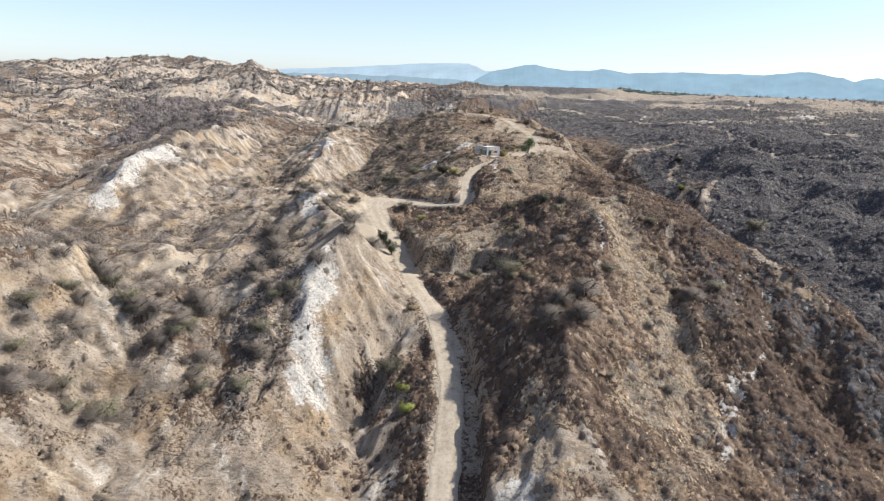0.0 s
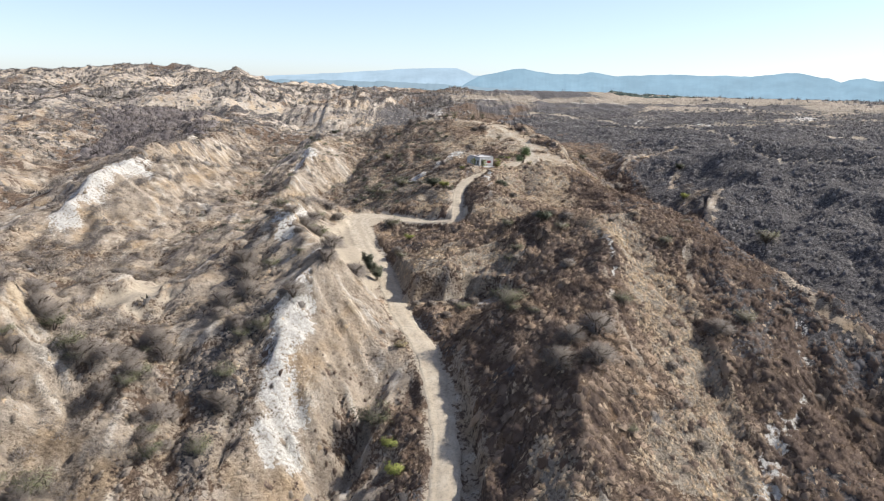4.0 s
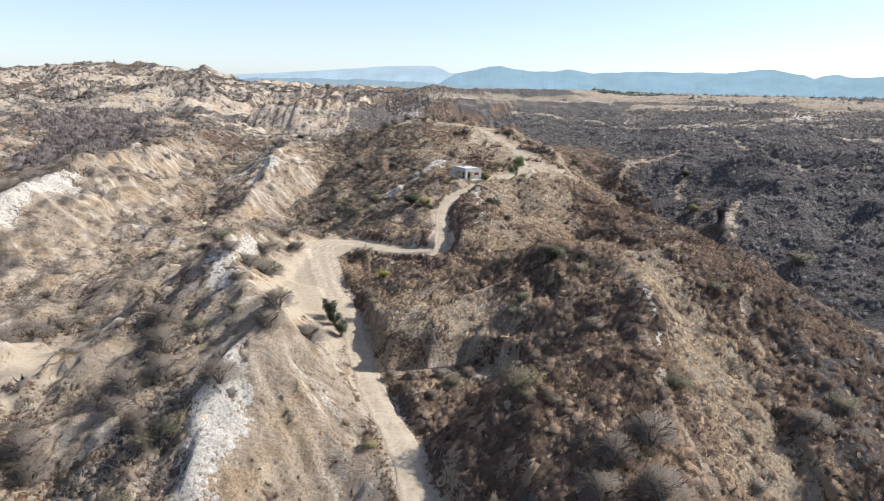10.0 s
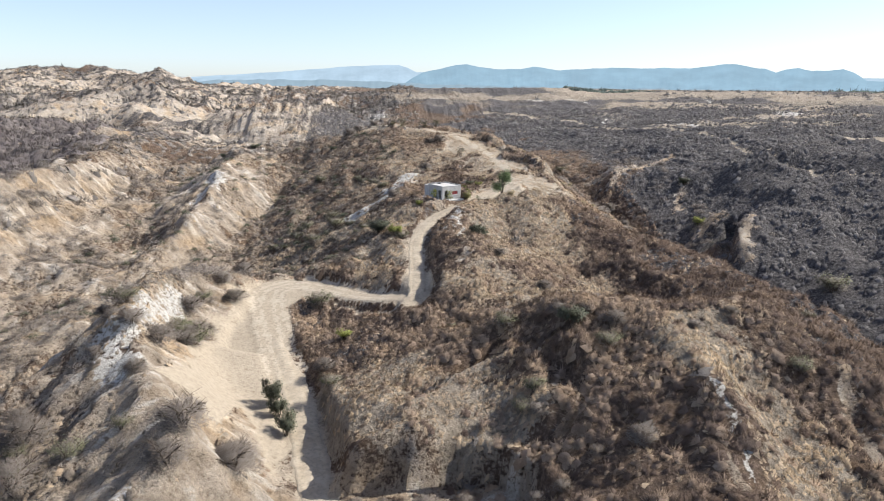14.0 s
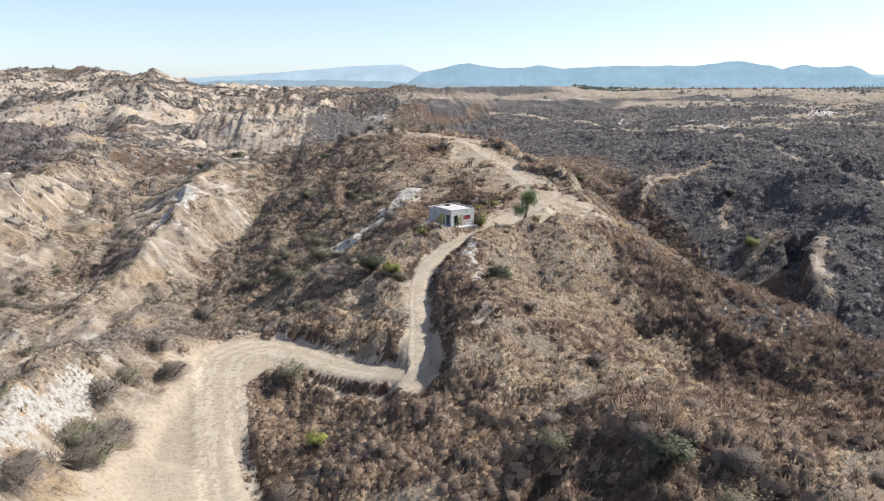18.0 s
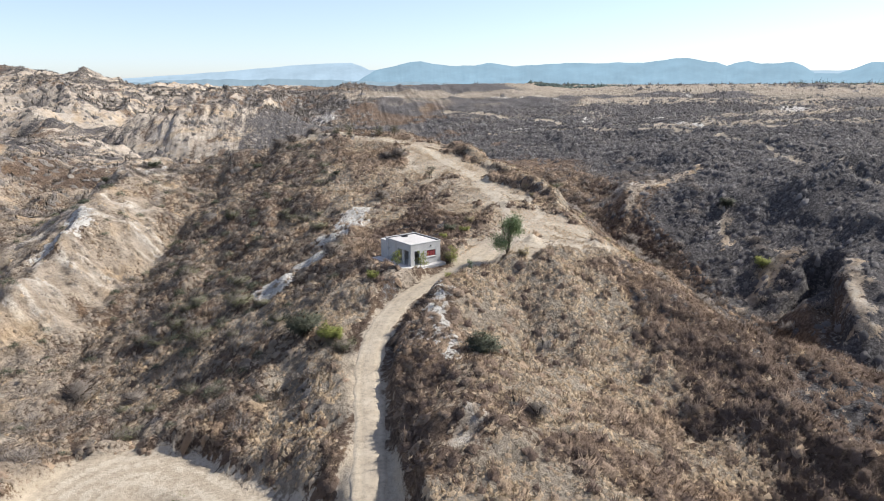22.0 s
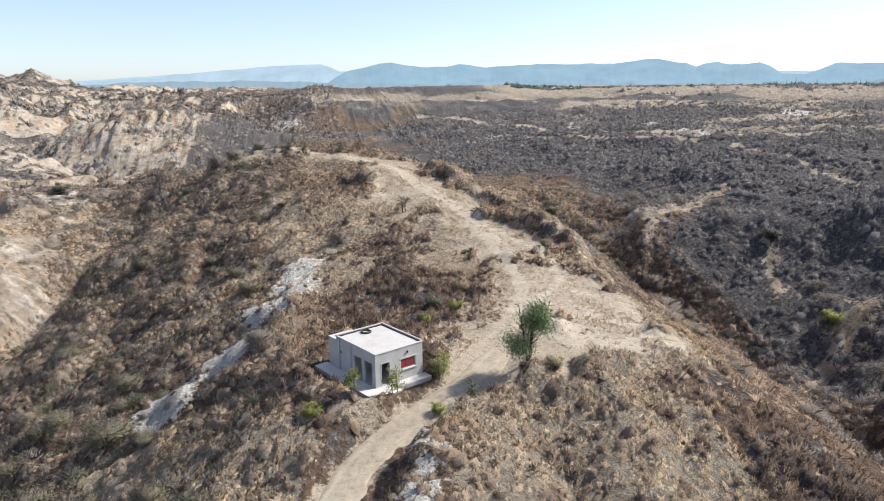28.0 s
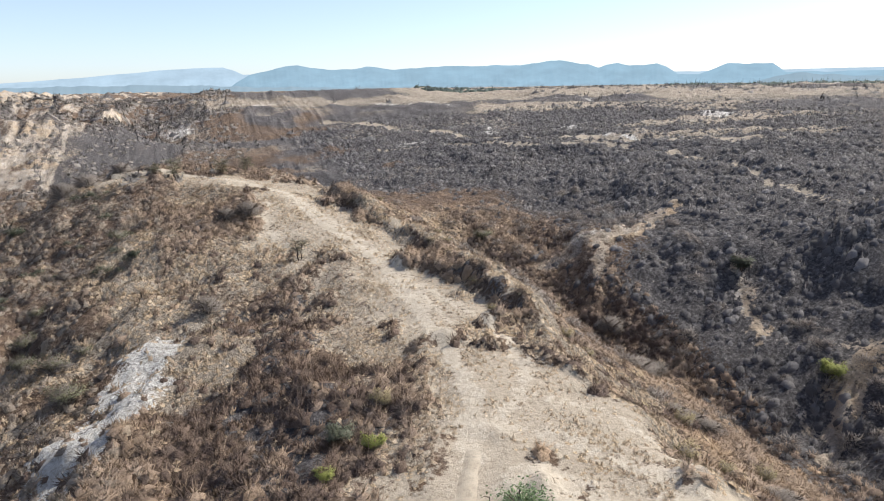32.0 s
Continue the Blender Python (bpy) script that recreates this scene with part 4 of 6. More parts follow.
def sheet(name, verts, faces, material, flat=True):
    """A mesh of triangles or quads from arrays."""
    me = bpy.data.meshes.new(name)
    k = faces.shape[1]
    me.vertices.add(len(verts))
    me.vertices.foreach_set("co", np.asarray(verts, np.float32).ravel())
    me.loops.add(faces.size)
    me.loops.foreach_set("vertex_index", np.asarray(faces, np.int32).ravel())
    me.polygons.add(len(faces))
    me.polygons.foreach_set("loop_start", np.arange(0, faces.size, k, dtype=np.int32))
    me.polygons.foreach_set("use_smooth", np.full(len(faces), not flat))
    me.materials.append(material)
    me.update(calc_edges=True)
    return me


def quads(nx, ny):
    i, j = np.meshgrid(np.arange(nx - 1), np.arange(ny - 1))
    a = (j * nx + i).ravel()
    return np.stack([a, a + 1, a + nx + 1, a + nx], 1)


fall_y, fall_x = np.gradient(height, YS, XS)
fall = np.hypot(fall_x, fall_y)
dust *= 1 - 0.85 * smooth(0.5, 0.9, fall) * smooth(2.2, 3.0, road_d) * (GX > -16)
clay = np.maximum(clay, 0.3 * smooth(0.2, 0.8, cut) * (GX > -5))
# Painted groove shade, from the same furrows and rills that cut the height.
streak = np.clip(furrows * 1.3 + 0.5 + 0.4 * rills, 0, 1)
ground_mesh = sheet("ground", np.stack([GX, GY, height], 2).reshape(-1, 3), quads(len(XS), len(YS)), EARTH, False)
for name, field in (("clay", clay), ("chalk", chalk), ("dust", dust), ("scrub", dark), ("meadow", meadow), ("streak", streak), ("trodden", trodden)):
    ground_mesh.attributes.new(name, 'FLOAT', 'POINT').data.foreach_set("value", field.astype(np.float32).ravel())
ground = tagged(new("ground", ground_mesh), "dry eroded hills of brown grass, pale clay and dark scrub", "ground", kind="structure")


def road(name, line, half, label):
    n = 15
    rows, ruts = [], []
    for k, p in enumerate(line):
        a, b = line[max(0, k - 1)], line[min(len(line) - 1, k + 1)]
        t = Vector((b[0] - a[0], b[1] - a[1], 0)).normalized()
        side = Vector((t.y, -t.x, 0))
        w = half * (1 + 0.16 * noise.noise(Vector((p[0] * 0.21, p[1] * 0.21, 3))))
        for i in range(n):
            s = (i / (n - 1) * 2 - 1)
            wob = 0.55 * noise.noise(Vector((p[0] * 0.7, p[1] * 0.7, s * 2))) * abs(s)
            rut = math.exp(-((abs(s) - 0.5) / 0.13) ** 2)
            z = p[2] + 0.03 * (1 - s * s) - 0.05 * rut + 0.03 * noise.noise(Vector((p[0] * 1.3, p[1] * 1.3, s * 3))) - 0.22 * s ** 8 - 0.2 * max(0.0, 1 - k / 6)
            z -= 0.3 * max(0.0, 1 - (len(line) - 1 - k) / 14) * abs(s + 0.25 * wob)
            q = Vector((p[0], p[1], 0)) + side * (s * w + wob)
            rows.append((q.x, q.y, z))
            ruts.append(rut)
    me = sheet(name, np.array(rows), quads(n, len(line)), TRACK, False)
    me.attributes.new("rut", 'FLOAT', 'POINT').data.foreach_set("value", np.array(ruts, np.float32))
    return tagged(new(name, me), label, "road", kind="structure")


road("road", curve(MAIN_ROAD[:11]), 2.05, "pale dusty dirt track cut along the hillside")
road("road", ROADS[1], 1.6, "pale dirt track with wheel ruts up the knoll")


# ---------------------------------------------------------------- grass and scrub cover
rng = np.random.default_rng(4)
lie_y, lie_x = np.gradient(height, YS, XS)
steepness = np.hypot(lie_x, lie_y)


def settle(me, verts, n, per, x, y, z, gx1, gy1, spread_out):
    """Blades take the fall of the ground they stand on, and bend outwards."""
    lift = np.stack([-gx1[:, 0], -gy1[:, 0], np.ones(n)], 1)
    lift /= np.linalg.norm(lift, axis=1)[:, None]
    out = verts.reshape(n, per, 3) - np.stack([x, y, z], 1)[:, None]
    out /= np.linalg.norm(out, axis=2)[..., None] + 1e-6
    nor = (lift[:, None] + spread_out * out).reshape(-1, 3)
    nor /= np.linalg.norm(nor, axis=1)[:, None]
    me.normals_split_custom_set_from_vertices(nor.astype(np.float32))


def tufts(name, x, y, size, tall, material, label, category, spikes=5, blades=6, sink=0.08):
    """Shaggy clumps: a low cushion with blades leaning out of it."""
    n = len(x)
    z = many(height, x, y)
    turn = rng.uniform(0, 2 * math.pi, n)
    k = np.arange(spikes)
    gx1, gy1 = np.clip(many(lie_x, x, y), -1.3, 1.3)[:, None], np.clip(many(lie_y, x, y), -1.3, 1.3)[:, None]

    def at(dx, dy, rise):
        return np.stack([x[:, None] + dx, y[:, None] + dy, z[:, None] + rise + gx1 * dx + gy1 * dy], 2)
    # a low rounded cushion
    a = turn[:, None] + k[None] * 2 * math.pi / spikes + rng.uniform(-0.4, 0.4, (n, spikes))
    r = size[:, None] * rng.uniform(0.6, 1.2, (n, spikes))
    ring = at(r * np.cos(a), r * np.sin(a), -sink + tall[:, None] * rng.uniform(-0.05, 0.15, (n, spikes)))
    apex = at(rng.uniform(-0.3, 0.3, (n, 1)) * size[:, None], rng.uniform(-0.3, 0.3, (n, 1)) * size[:, None], tall[:, None] * 0.5)
    # blades that stand and lean out of it
    b = rng.uniform(0, 2 * math.pi, (n, blades))
    q = size[:, None] * rng.uniform(0.05, 0.75, (n, blades))
    face = rng.uniform(0, math.pi, (n, blades))
    w = size[:, None] * rng.uniform(0.06, 0.15, (n, blades))
    bx, by, low = q * np.cos(b), q * np.sin(b), tall[:, None] * (0.35 - 0.3 * q / size[:, None])
    lean = size[:, None] * rng.uniform(0.1, 0.6, (n, blades))
    one, two = at(bx + w * np.cos(face), by + w * np.sin(face), low), at(bx - w * np.cos(face), by - w * np.sin(face), low)
    end = at(bx + lean * np.cos(b), by + lean * np.sin(b), low + tall[:, None] * rng.uniform(0.45, 0.95, (n, blades)))
    verts = np.concatenate([apex, ring, one, two, end], 1).reshape(-1, 3)
    o = (np.arange(n) * (1 + spikes + 3 * blades))[:, None]
    g = np.arange(blades)
    faces = np.concatenate([np.stack([o + 0 * k, o + 1 + k, o + 1 + (k + 1) % spikes], 2).reshape(-1, 3),
                            np.stack([o + 1 + spikes + g, o + 1 + spikes + blades + g, o + 1 + spikes + 2 * blades + g], 2).reshape(-1, 3)])
    me = sheet(name, verts, faces, material, False)
    settle(me, verts, n, 1 + spikes + 3 * blades, x, y, z, gx1, gy1, 0.5)
    toned(me, n, 1 + spikes + 3 * blades)
    return tagged(new(name, me), label, category, kind="stuff")


def mounds(name, x, y, size, tall, material, label, category, sides=5, blades=10, slump=0.0):
    """Rounded tussocks: a soft dome of two rings with blades arching out of it, slumped downhill."""
    n = len(x)
    z = many(height, x, y)
    gx1, gy1 = np.clip(many(lie_x, x, y), -1.3, 1.3)[:, None], np.clip(many(lie_y, x, y), -1.3, 1.3)[:, None]

    def at(dx, dy, rise):
        return np.stack([x[:, None] + dx, y[:, None] + dy, z[:, None] + rise + gx1 * dx + gy1 * dy], 2)
    k = np.arange(sides)
    sx, sy = -gx1 * slump * size[:, None], -gy1 * slump * size[:, None]
    a = rng.uniform(0, 6.28, (n, 1)) + k[None] * 2 * math.pi / sides + rng.uniform(-0.3, 0.3, (n, sides))
    r = size[:, None] * rng.uniform(0.75, 1.2, (n, sides))
    low = at(r * np.cos(a), r * np.sin(a), -0.12 + 0 * r)
    r2 = r * rng.uniform(0.45, 0.85, (n, sides))
    high = at(r2 * np.cos(a + 0.3) + sx, r2 * np.sin(a + 0.3) + sy, tall[:, None] * rng.uniform(0.1, 0.4, (n, sides)))
    apex = at(rng.uniform(-0.25, 0.25, (n, 1)) * size[:, None] + sx, rng.uniform(-0.25, 0.25, (n, 1)) * size[:, None] + sy, 0.5 * tall[:, None])
    b = rng.uniform(0, 6.28, (n, blades))
    q, w, f = size[:, None] * rng.uniform(0.05, 0.8, (n, blades)), np.minimum(size[:, None] * rng.uniform(0.07, 0.12, (n, blades)), 0.03 + 0.06 * np.maximum(size[:, None] - 0.5, 0)), b + math.pi / 2 + rng.uniform(-0.6, 0.6, (n, blades))
    foot = tall[:, None] * (0.42 - 0.4 * (q / size[:, None]) ** 2)
    one = at(q * np.cos(b) + w * np.cos(f) + sx * 0.7, q * np.sin(b) + w * np.sin(f) + sy * 0.7, foot)
    two = at(q * np.cos(b) - w * np.cos(f) + sx * 0.7, q * np.sin(b) - w * np.sin(f) + sy * 0.7, foot)
    out = q + size[:, None] * rng.uniform(0.2, 0.8, (n, blades))
    tip = at(out * np.cos(b) + sx * 1.3, out * np.sin(b) + sy * 1.3, foot + tall[:, None] * rng.uniform(0.15, 1.0, (n, blades)))
    verts = np.concatenate([apex, high, low, one, two, tip], 1).reshape(-1, 3)
    per = 1 + 2 * sides + 3 * blades
    o, k2, g = (np.arange(n) * per)[:, None], (k + 1) % sides, np.arange(blades)
    h0, l0, b0 = 1, 1 + sides, 1 + 2 * sides
    faces = np.concatenate([np.stack([o + 0 * k, o + h0 + k, o + h0 + k2], 2), np.stack([o + h0 + k, o + l0 + k, o + l0 + k2], 2), np.stack([o + h0 + k, o + l0 + k2, o + h0 + k2], 2),
                            np.stack([o + b0 + g, o + b0 + blades + g, o + b0 + 2 * blades + g], 2)], 1).reshape(-1, 3)
    me = sheet(name, verts, faces, material, False)
    settle(me, verts, n, per, x, y, z, gx1, gy1, 0.7)
    toned(me, n, per)
    return tagged(new(name, me), label, category, kind="stuff")


def toned(me, n, per):
    """One random tone for each tussock."""
    tone = np.repeat(np.clip(rng.normal(0.5, 0.14, n), 0, 1), per)
    me.attributes.new("tone", 'FLOAT', 'POINT').data.foreach_set("value", tone.astype(np.float32))


def scatter(count, x0, x1, y0, y1, chance):
    x, y = rng.uniform(x0, x1, count), rng.uniform(y0, y1, count)
    ok = rng.random(count) < chance(x, y)
    return x[ok], y[ok]


cover = (1 - smooth(0.25, 0.6, dust)) * (1 - smooth(0.2, 0.5, trodden)) * (1 - 0.85 * smooth(0.95, 1.5, steepness)) * (1 - 0.85 * chalk) * (1 - 0.8 * smooth(0.3, 0.75, clay)) * (1 - smooth(0.2, 0.6, cut) * np.maximum(smooth(0.6, 1.2, steepness), smooth(6.5, 5, road_d))) * (1 - smooth(3.2, 2.4, road_d)) * (1 - level)
dense = 0.45 + 0.55 * smooth(-0.35, 0.3, fbm(GX, GY, 7, 3, 77))


def grass_chance(x, y):
    return many(cover * dense, x, y) * (1 - 0.9 * many(dark * smooth(54, 80, GX), x, y))


gold_field = smooth(0.15, 0.5, blond)
x, y = scatter(150000, -112, 84, 74, 352, lambda x, y: grass_chance(x, y) * (1 - 0.8 * many(gold_field, x, y)))
s = (0.24 + 0.46 * rng.random(len(x)) ** 1.6) * np.where(rng.random(len(x)) < many(clay, x, y), 0.6, 1.0)
s = s * np.where(x > 4, 1.22, 1.0)
tall = s * rng.uniform(0.75, 1.25, len(x))
russet = rng.random(len(x)) < np.maximum(0.85 * smooth(13, 7, np.hypot(x - 20, (y - 256) * 0.5)), np.maximum(0.97 * smooth(34, 48, x + 0.06 * (y - 150)) * smooth(232, 205, y), np.maximum(0.7 * smooth(0.0, 0.3, fbm(x, y, 13, 3, 38)), 0.8 * many(groove * smooth(0.04, 0.2, rills), x, y)) * smooth(-30, -10, x) * (1 - 0.65 * smooth(14, 6, x) * smooth(196, 206, y))))
pale = ~russet & (rng.random(len(x)) < np.maximum(smooth(-18, -30, x + 0.16 * (y - 200) * (y < 200)), 0.9 * smooth(12, 0, x) * smooth(196, 206, y)))
mounds("grey_grass", x[pale], y[pale], s[pale], tall[pale], GREY_GRASS, "grey tan dry grass on the badland slopes", "grass", 4, 16, 0.9)
for own, name, material, label in ((~russet & ~pale, "dry_grass", GRASS, "brown dry tussock grass covering the slopes"), (russet, "russet_grass", RUSSET, "dark russet tussock grass in patches on the slopes")):
    mounds(name, x[own], y[own], s[own], tall[own], material, label, "grass", 4, 20, 0.9)
x, y = scatter(210000, -60, 80, 76, 352, lambda x, y: grass_chance(x, y) * (0.12 + 0.88 * many(gold_field, x, y)))
s = rng.uniform(0.2, 0.48, len(x))
tufts("golden_grass", x, y, s, s * rng.uniform(0.6, 1.1, len(x)), STRAW_GRASS, "fine golden dry grass on sunny slopes", "grass", 4, 7)
x, y = scatter(90000, -8, 48, 218, 348, lambda x, y: many(smooth(0.12, 0.5, dust) * (1 - 0.9 * smooth(0.3, 0.6, trodden)) * (1 - level) * smooth(2.2, 3.2, road_d), x, y) * (0.15 + 0.85 * smooth(-0.2, 0.4, fbm(x, y, 5, 3, 78))))
s = rng.uniform(0.12, 0.34, len(x))
tufts("straw_grass", x, y, s, s * rng.uniform(0.5, 1.1, len(x)), STRAW_GRASS, "short pale straw grass on the trodden knoll", "grass", 5, 4)
x, y = scatter(58000, 56, 330, 90, 620, lambda x, y: many(dark * (1 - clay) * (1 - chalk) * (1 - dust) * (1 - 0.8 * meadow), x, y) * smooth(54, 76, x) * smooth(640, 200, np.hypot(x - 60, y - 200)))
s = rng.uniform(0.36, 0.85, len(x)) * (1 + 0.0015 * np.hypot(x - 60, y - 200))
mounds("dark_scrub", x, y, s, s * rng.uniform(0.8, 1.5, len(x)), SCRUB, "low dark leafless scrub on the far hillside", "scrub", 5, 7)
x, y = scatter(42000, -460, 40, 90, 800, lambda x, y: many((1 - 0.6 * clay) * (1 - 0.8 * chalk) * (1 - dust) * smooth(3.0, 4.0, road_d) * (1 - level), x, y) * np.where((x > -60) & (y < 352), 0.05, 0.6) * smooth(-0.2, 0.25, fbm(x, y, 30, 3, 81)))
u, v = scatter(42000, -620, 20, 330, 1100, lambda x, y: 0.25 + 0.75 * smooth(-0.25, 0.3, fbm(x, y, 22, 4, 82)))
x, y = np.concatenate([x, u]), np.concatenate([y, v])
s = rng.uniform(0.5, 1.3, len(x)) * np.where(np.hypot(x, y) > 260, 1.35, 1.0) * np.where(np.hypot(x, y) > 650, 1.7, 1.0)
tufts("grey_heath", x, y, s, s * rng.uniform(0.6, 1.1, len(x)), HEATH, "grey brown heath bushes dotted over the badlands", "scrub", 5, 7)


# ---------------------------------------------------------------- far mountains
def mountains(name, away, foot, profile, material, label, rough, seed):
    """A range at one distance: places as (degrees clockwise from ahead, degrees up), seen from the knoll."""
    az = np.linspace(profile[0][0], profile[-1][0], 1100)
    top = np.interp(az, [p[0] for p in profile], [p[1] for p in profile])
    top = top + rough * fbm(az * 3, 0 * az, 4, 7, seed)
    crest = 42 + away * np.tan(np.radians(top))
    n = 9
    rows = []
    for j in range(n):
        t = j / (n - 1)
        d = away - 420 * (1 - t) + 60 * fbm(az * 4, 0 * az + j * 0.7, 5, 3, seed + 3) * (1 - t)
        z = foot + (crest - foot) * t ** 1.3 * (1 + 0.25 * (1 - t) * fbm(az * 6, 0 * az + j, 4, 3, seed + 5))
        rows.append(np.stack([d * np.sin(np.radians(az)), 100 + d * np.cos(np.radians(az)), z], 1))
    verts = np.concatenate(rows)
    return tagged(new(name, sheet(name, verts, quads(len(az), n)[:, ::-1], material, False)), label, "mountains", kind="structure")


# Glow colours carry the haze; the ranges emit it themselves.
HAZE_1 = distance_material("haze_glow_blue_range", (0.035, 0.045, 0.05), (0.185, 0.285, 0.365), (0.02, 0.028, 0.032))
HAZE_2 = distance_material("haze_glow_pale_range", (0.03, 0.035, 0.04), (0.285, 0.38, 0.465), (0.02, 0.025, 0.03))
HAZE_0 = distance_material("haze_glow_foothills", (0.10, 0.12, 0.13), (0.12, 0.18, 0.22), (0.05, 0.06, 0.07))
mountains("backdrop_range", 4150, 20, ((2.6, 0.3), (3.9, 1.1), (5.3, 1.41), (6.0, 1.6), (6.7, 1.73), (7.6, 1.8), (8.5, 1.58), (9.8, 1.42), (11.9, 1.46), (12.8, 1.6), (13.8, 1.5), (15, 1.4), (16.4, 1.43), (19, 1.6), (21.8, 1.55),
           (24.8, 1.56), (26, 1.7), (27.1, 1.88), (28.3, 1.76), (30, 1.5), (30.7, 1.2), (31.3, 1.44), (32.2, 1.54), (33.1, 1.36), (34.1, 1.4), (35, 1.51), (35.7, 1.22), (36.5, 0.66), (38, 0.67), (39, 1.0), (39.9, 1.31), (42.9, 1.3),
           (43.8, 0.62), (50, 0.6), (58, 0.9), (70, 0.8)), HAZE_1, "mountain range on the horizon with painted blue haze", 0.09, 200)
mountains("backdrop_range", 4600, 20, ((-40, 0.2), (-17.5, 0.4), (-13, 0.68), (-10.6, 0.82), (-7.3, 1.08), (-4.7, 1.32), (-2, 1.55), (0, 1.64), (2.1, 1.7), (2.8, 1.5), (3.5, 1.15), (5.5, 1.2), (12, 1.2), (30, 1.0), (38, 0.8), (46, 0.85), (60, 0.8)), HAZE_2, "pale distant range with painted blue haze", 0.05, 210)
mountains("backdrop_foothills", 3300, 20, ((-60, 0.1), (-34, 0.15), (-14, 0.3), (-8, 0.5), (-3, 0.46), (0.6, 0.36), (4, 0.2), (10, 0.1), (22, 0.0), (40, -0.1), (41.3, -0.05), (42.8, 0.33), (44.9, 0.62), (46.3, 0.4), (48.3, 0.32), (50, 0.05), (60, 0.2), (80, 0.3)), HAZE_0, "foothills beyond the plain with painted blue grey haze", 0.16, 220)


# ---------------------------------------------------------------- building helpers
def box(bm, x0, x1, y0, y1, z0, z1):
    v = [bm.verts.new(p) for p in ((x0, y0, z0), (x1, y0, z0), (x1, y1, z0), (x0, y1, z0), (x0, y0, z1), (x1, y0, z1), (x1, y1, z1), (x0, y1, z1))]
    for f in ((0, 3, 2, 1), (4, 5, 6, 7), (0, 1, 5, 4), (1, 2, 6, 5), (2, 3, 7, 6), (3, 0, 4, 7)):
        bm.faces.new([v[i] for i in f])


def boxes(*sizes, bevel=0.0):
    bm = bmesh.new()
    for s in sizes:
        box(bm, *s)
    if bevel:
        bmesh.ops.bevel(bm, geom=bm.edges[:], offset=bevel, segments=1, affect='EDGES')
    return bm


def part(name, bm, material, parent, label=""):
    me = bpy.data.meshes.new(name)
    bm.to_mesh(me)
    bm.free()
    me.materials.append(material)
    ob = new(name, me)
    ob.parent = parent
    if label:
        ob["label"] = label
    return ob


def mesh_part(name, me, parent, label=""):
    ob = new(name, me)
    if name in ("brush", "foliage", "crown", "woody_frame"):
        tagged(ob, kind="stuff")
    ob.parent = parent
    if label:
        ob["label"] = label
    return ob


def wall_mesh(length, tall, thick, holes):
    """A wall along x from 0, its outer face at y = 0, with holes (x0, x1, z0, z1) right through."""
    xs = sorted({0.0, length, *(h[0] for h in holes), *(h[1] for h in holes)})
    zs = sorted({0.0, tall, *(h[2] for h in holes), *(h[3] for h in holes)})
    bm = bmesh.new()
    for a, b in zip(xs, xs[1:]):
        for c, d in zip(zs, zs[1:]):
            mx, mz = (a + b) / 2, (c + d) / 2
            if not any(h[0] < mx < h[1] and h[2] < mz < h[3] for h in holes):
                box(bm, a, b, 0, thick, c, d)
    bmesh.ops.remove_doubles(bm, verts=bm.verts, dist=1e-4)
    twin = [f for f in bm.faces if all(len(e.link_faces) > 2 for e in f.edges)]
    if twin:
        bmesh.ops.delete(bm, geom=twin, context='FACES_ONLY')
    return bm


def tube(points, radii, sides=5):
    """Vertices and quads of a tapered tube."""
    verts, faces = [], []
    for k, (p, r) in enumerate(zip(points, radii)):
        a, b = points[max(0, k - 1)], points[min(len(points) - 1, k + 1)]
        t = (b - a).normalized()
        u = t.cross(Vector((0.3, 0.9, 0.2))).normalized()
        w = t.cross(u)
        for i in range(sides):
            g = 2 * math.pi * i / sides
            verts.append(p + (u * math.cos(g) + w * math.sin(g)) * r)
        if k:
            o = (k - 1) * sides
            for i in range(sides):
                faces.append((o + i, o + (i + 1) % sides, o + sides + (i + 1) % sides, o + sides + i))
    return verts, faces


def joined(name, pieces, material):
    verts, faces = [], []
    for v, f in pieces:
        o = len(verts)
        verts += [tuple(p) for p in v]
        faces += [tuple(o + i for i in q) for q in f]
    me = bpy.data.meshes.new(name)
    me.from_pydata(verts, [], faces)
    me.materials.append(material)
    return me


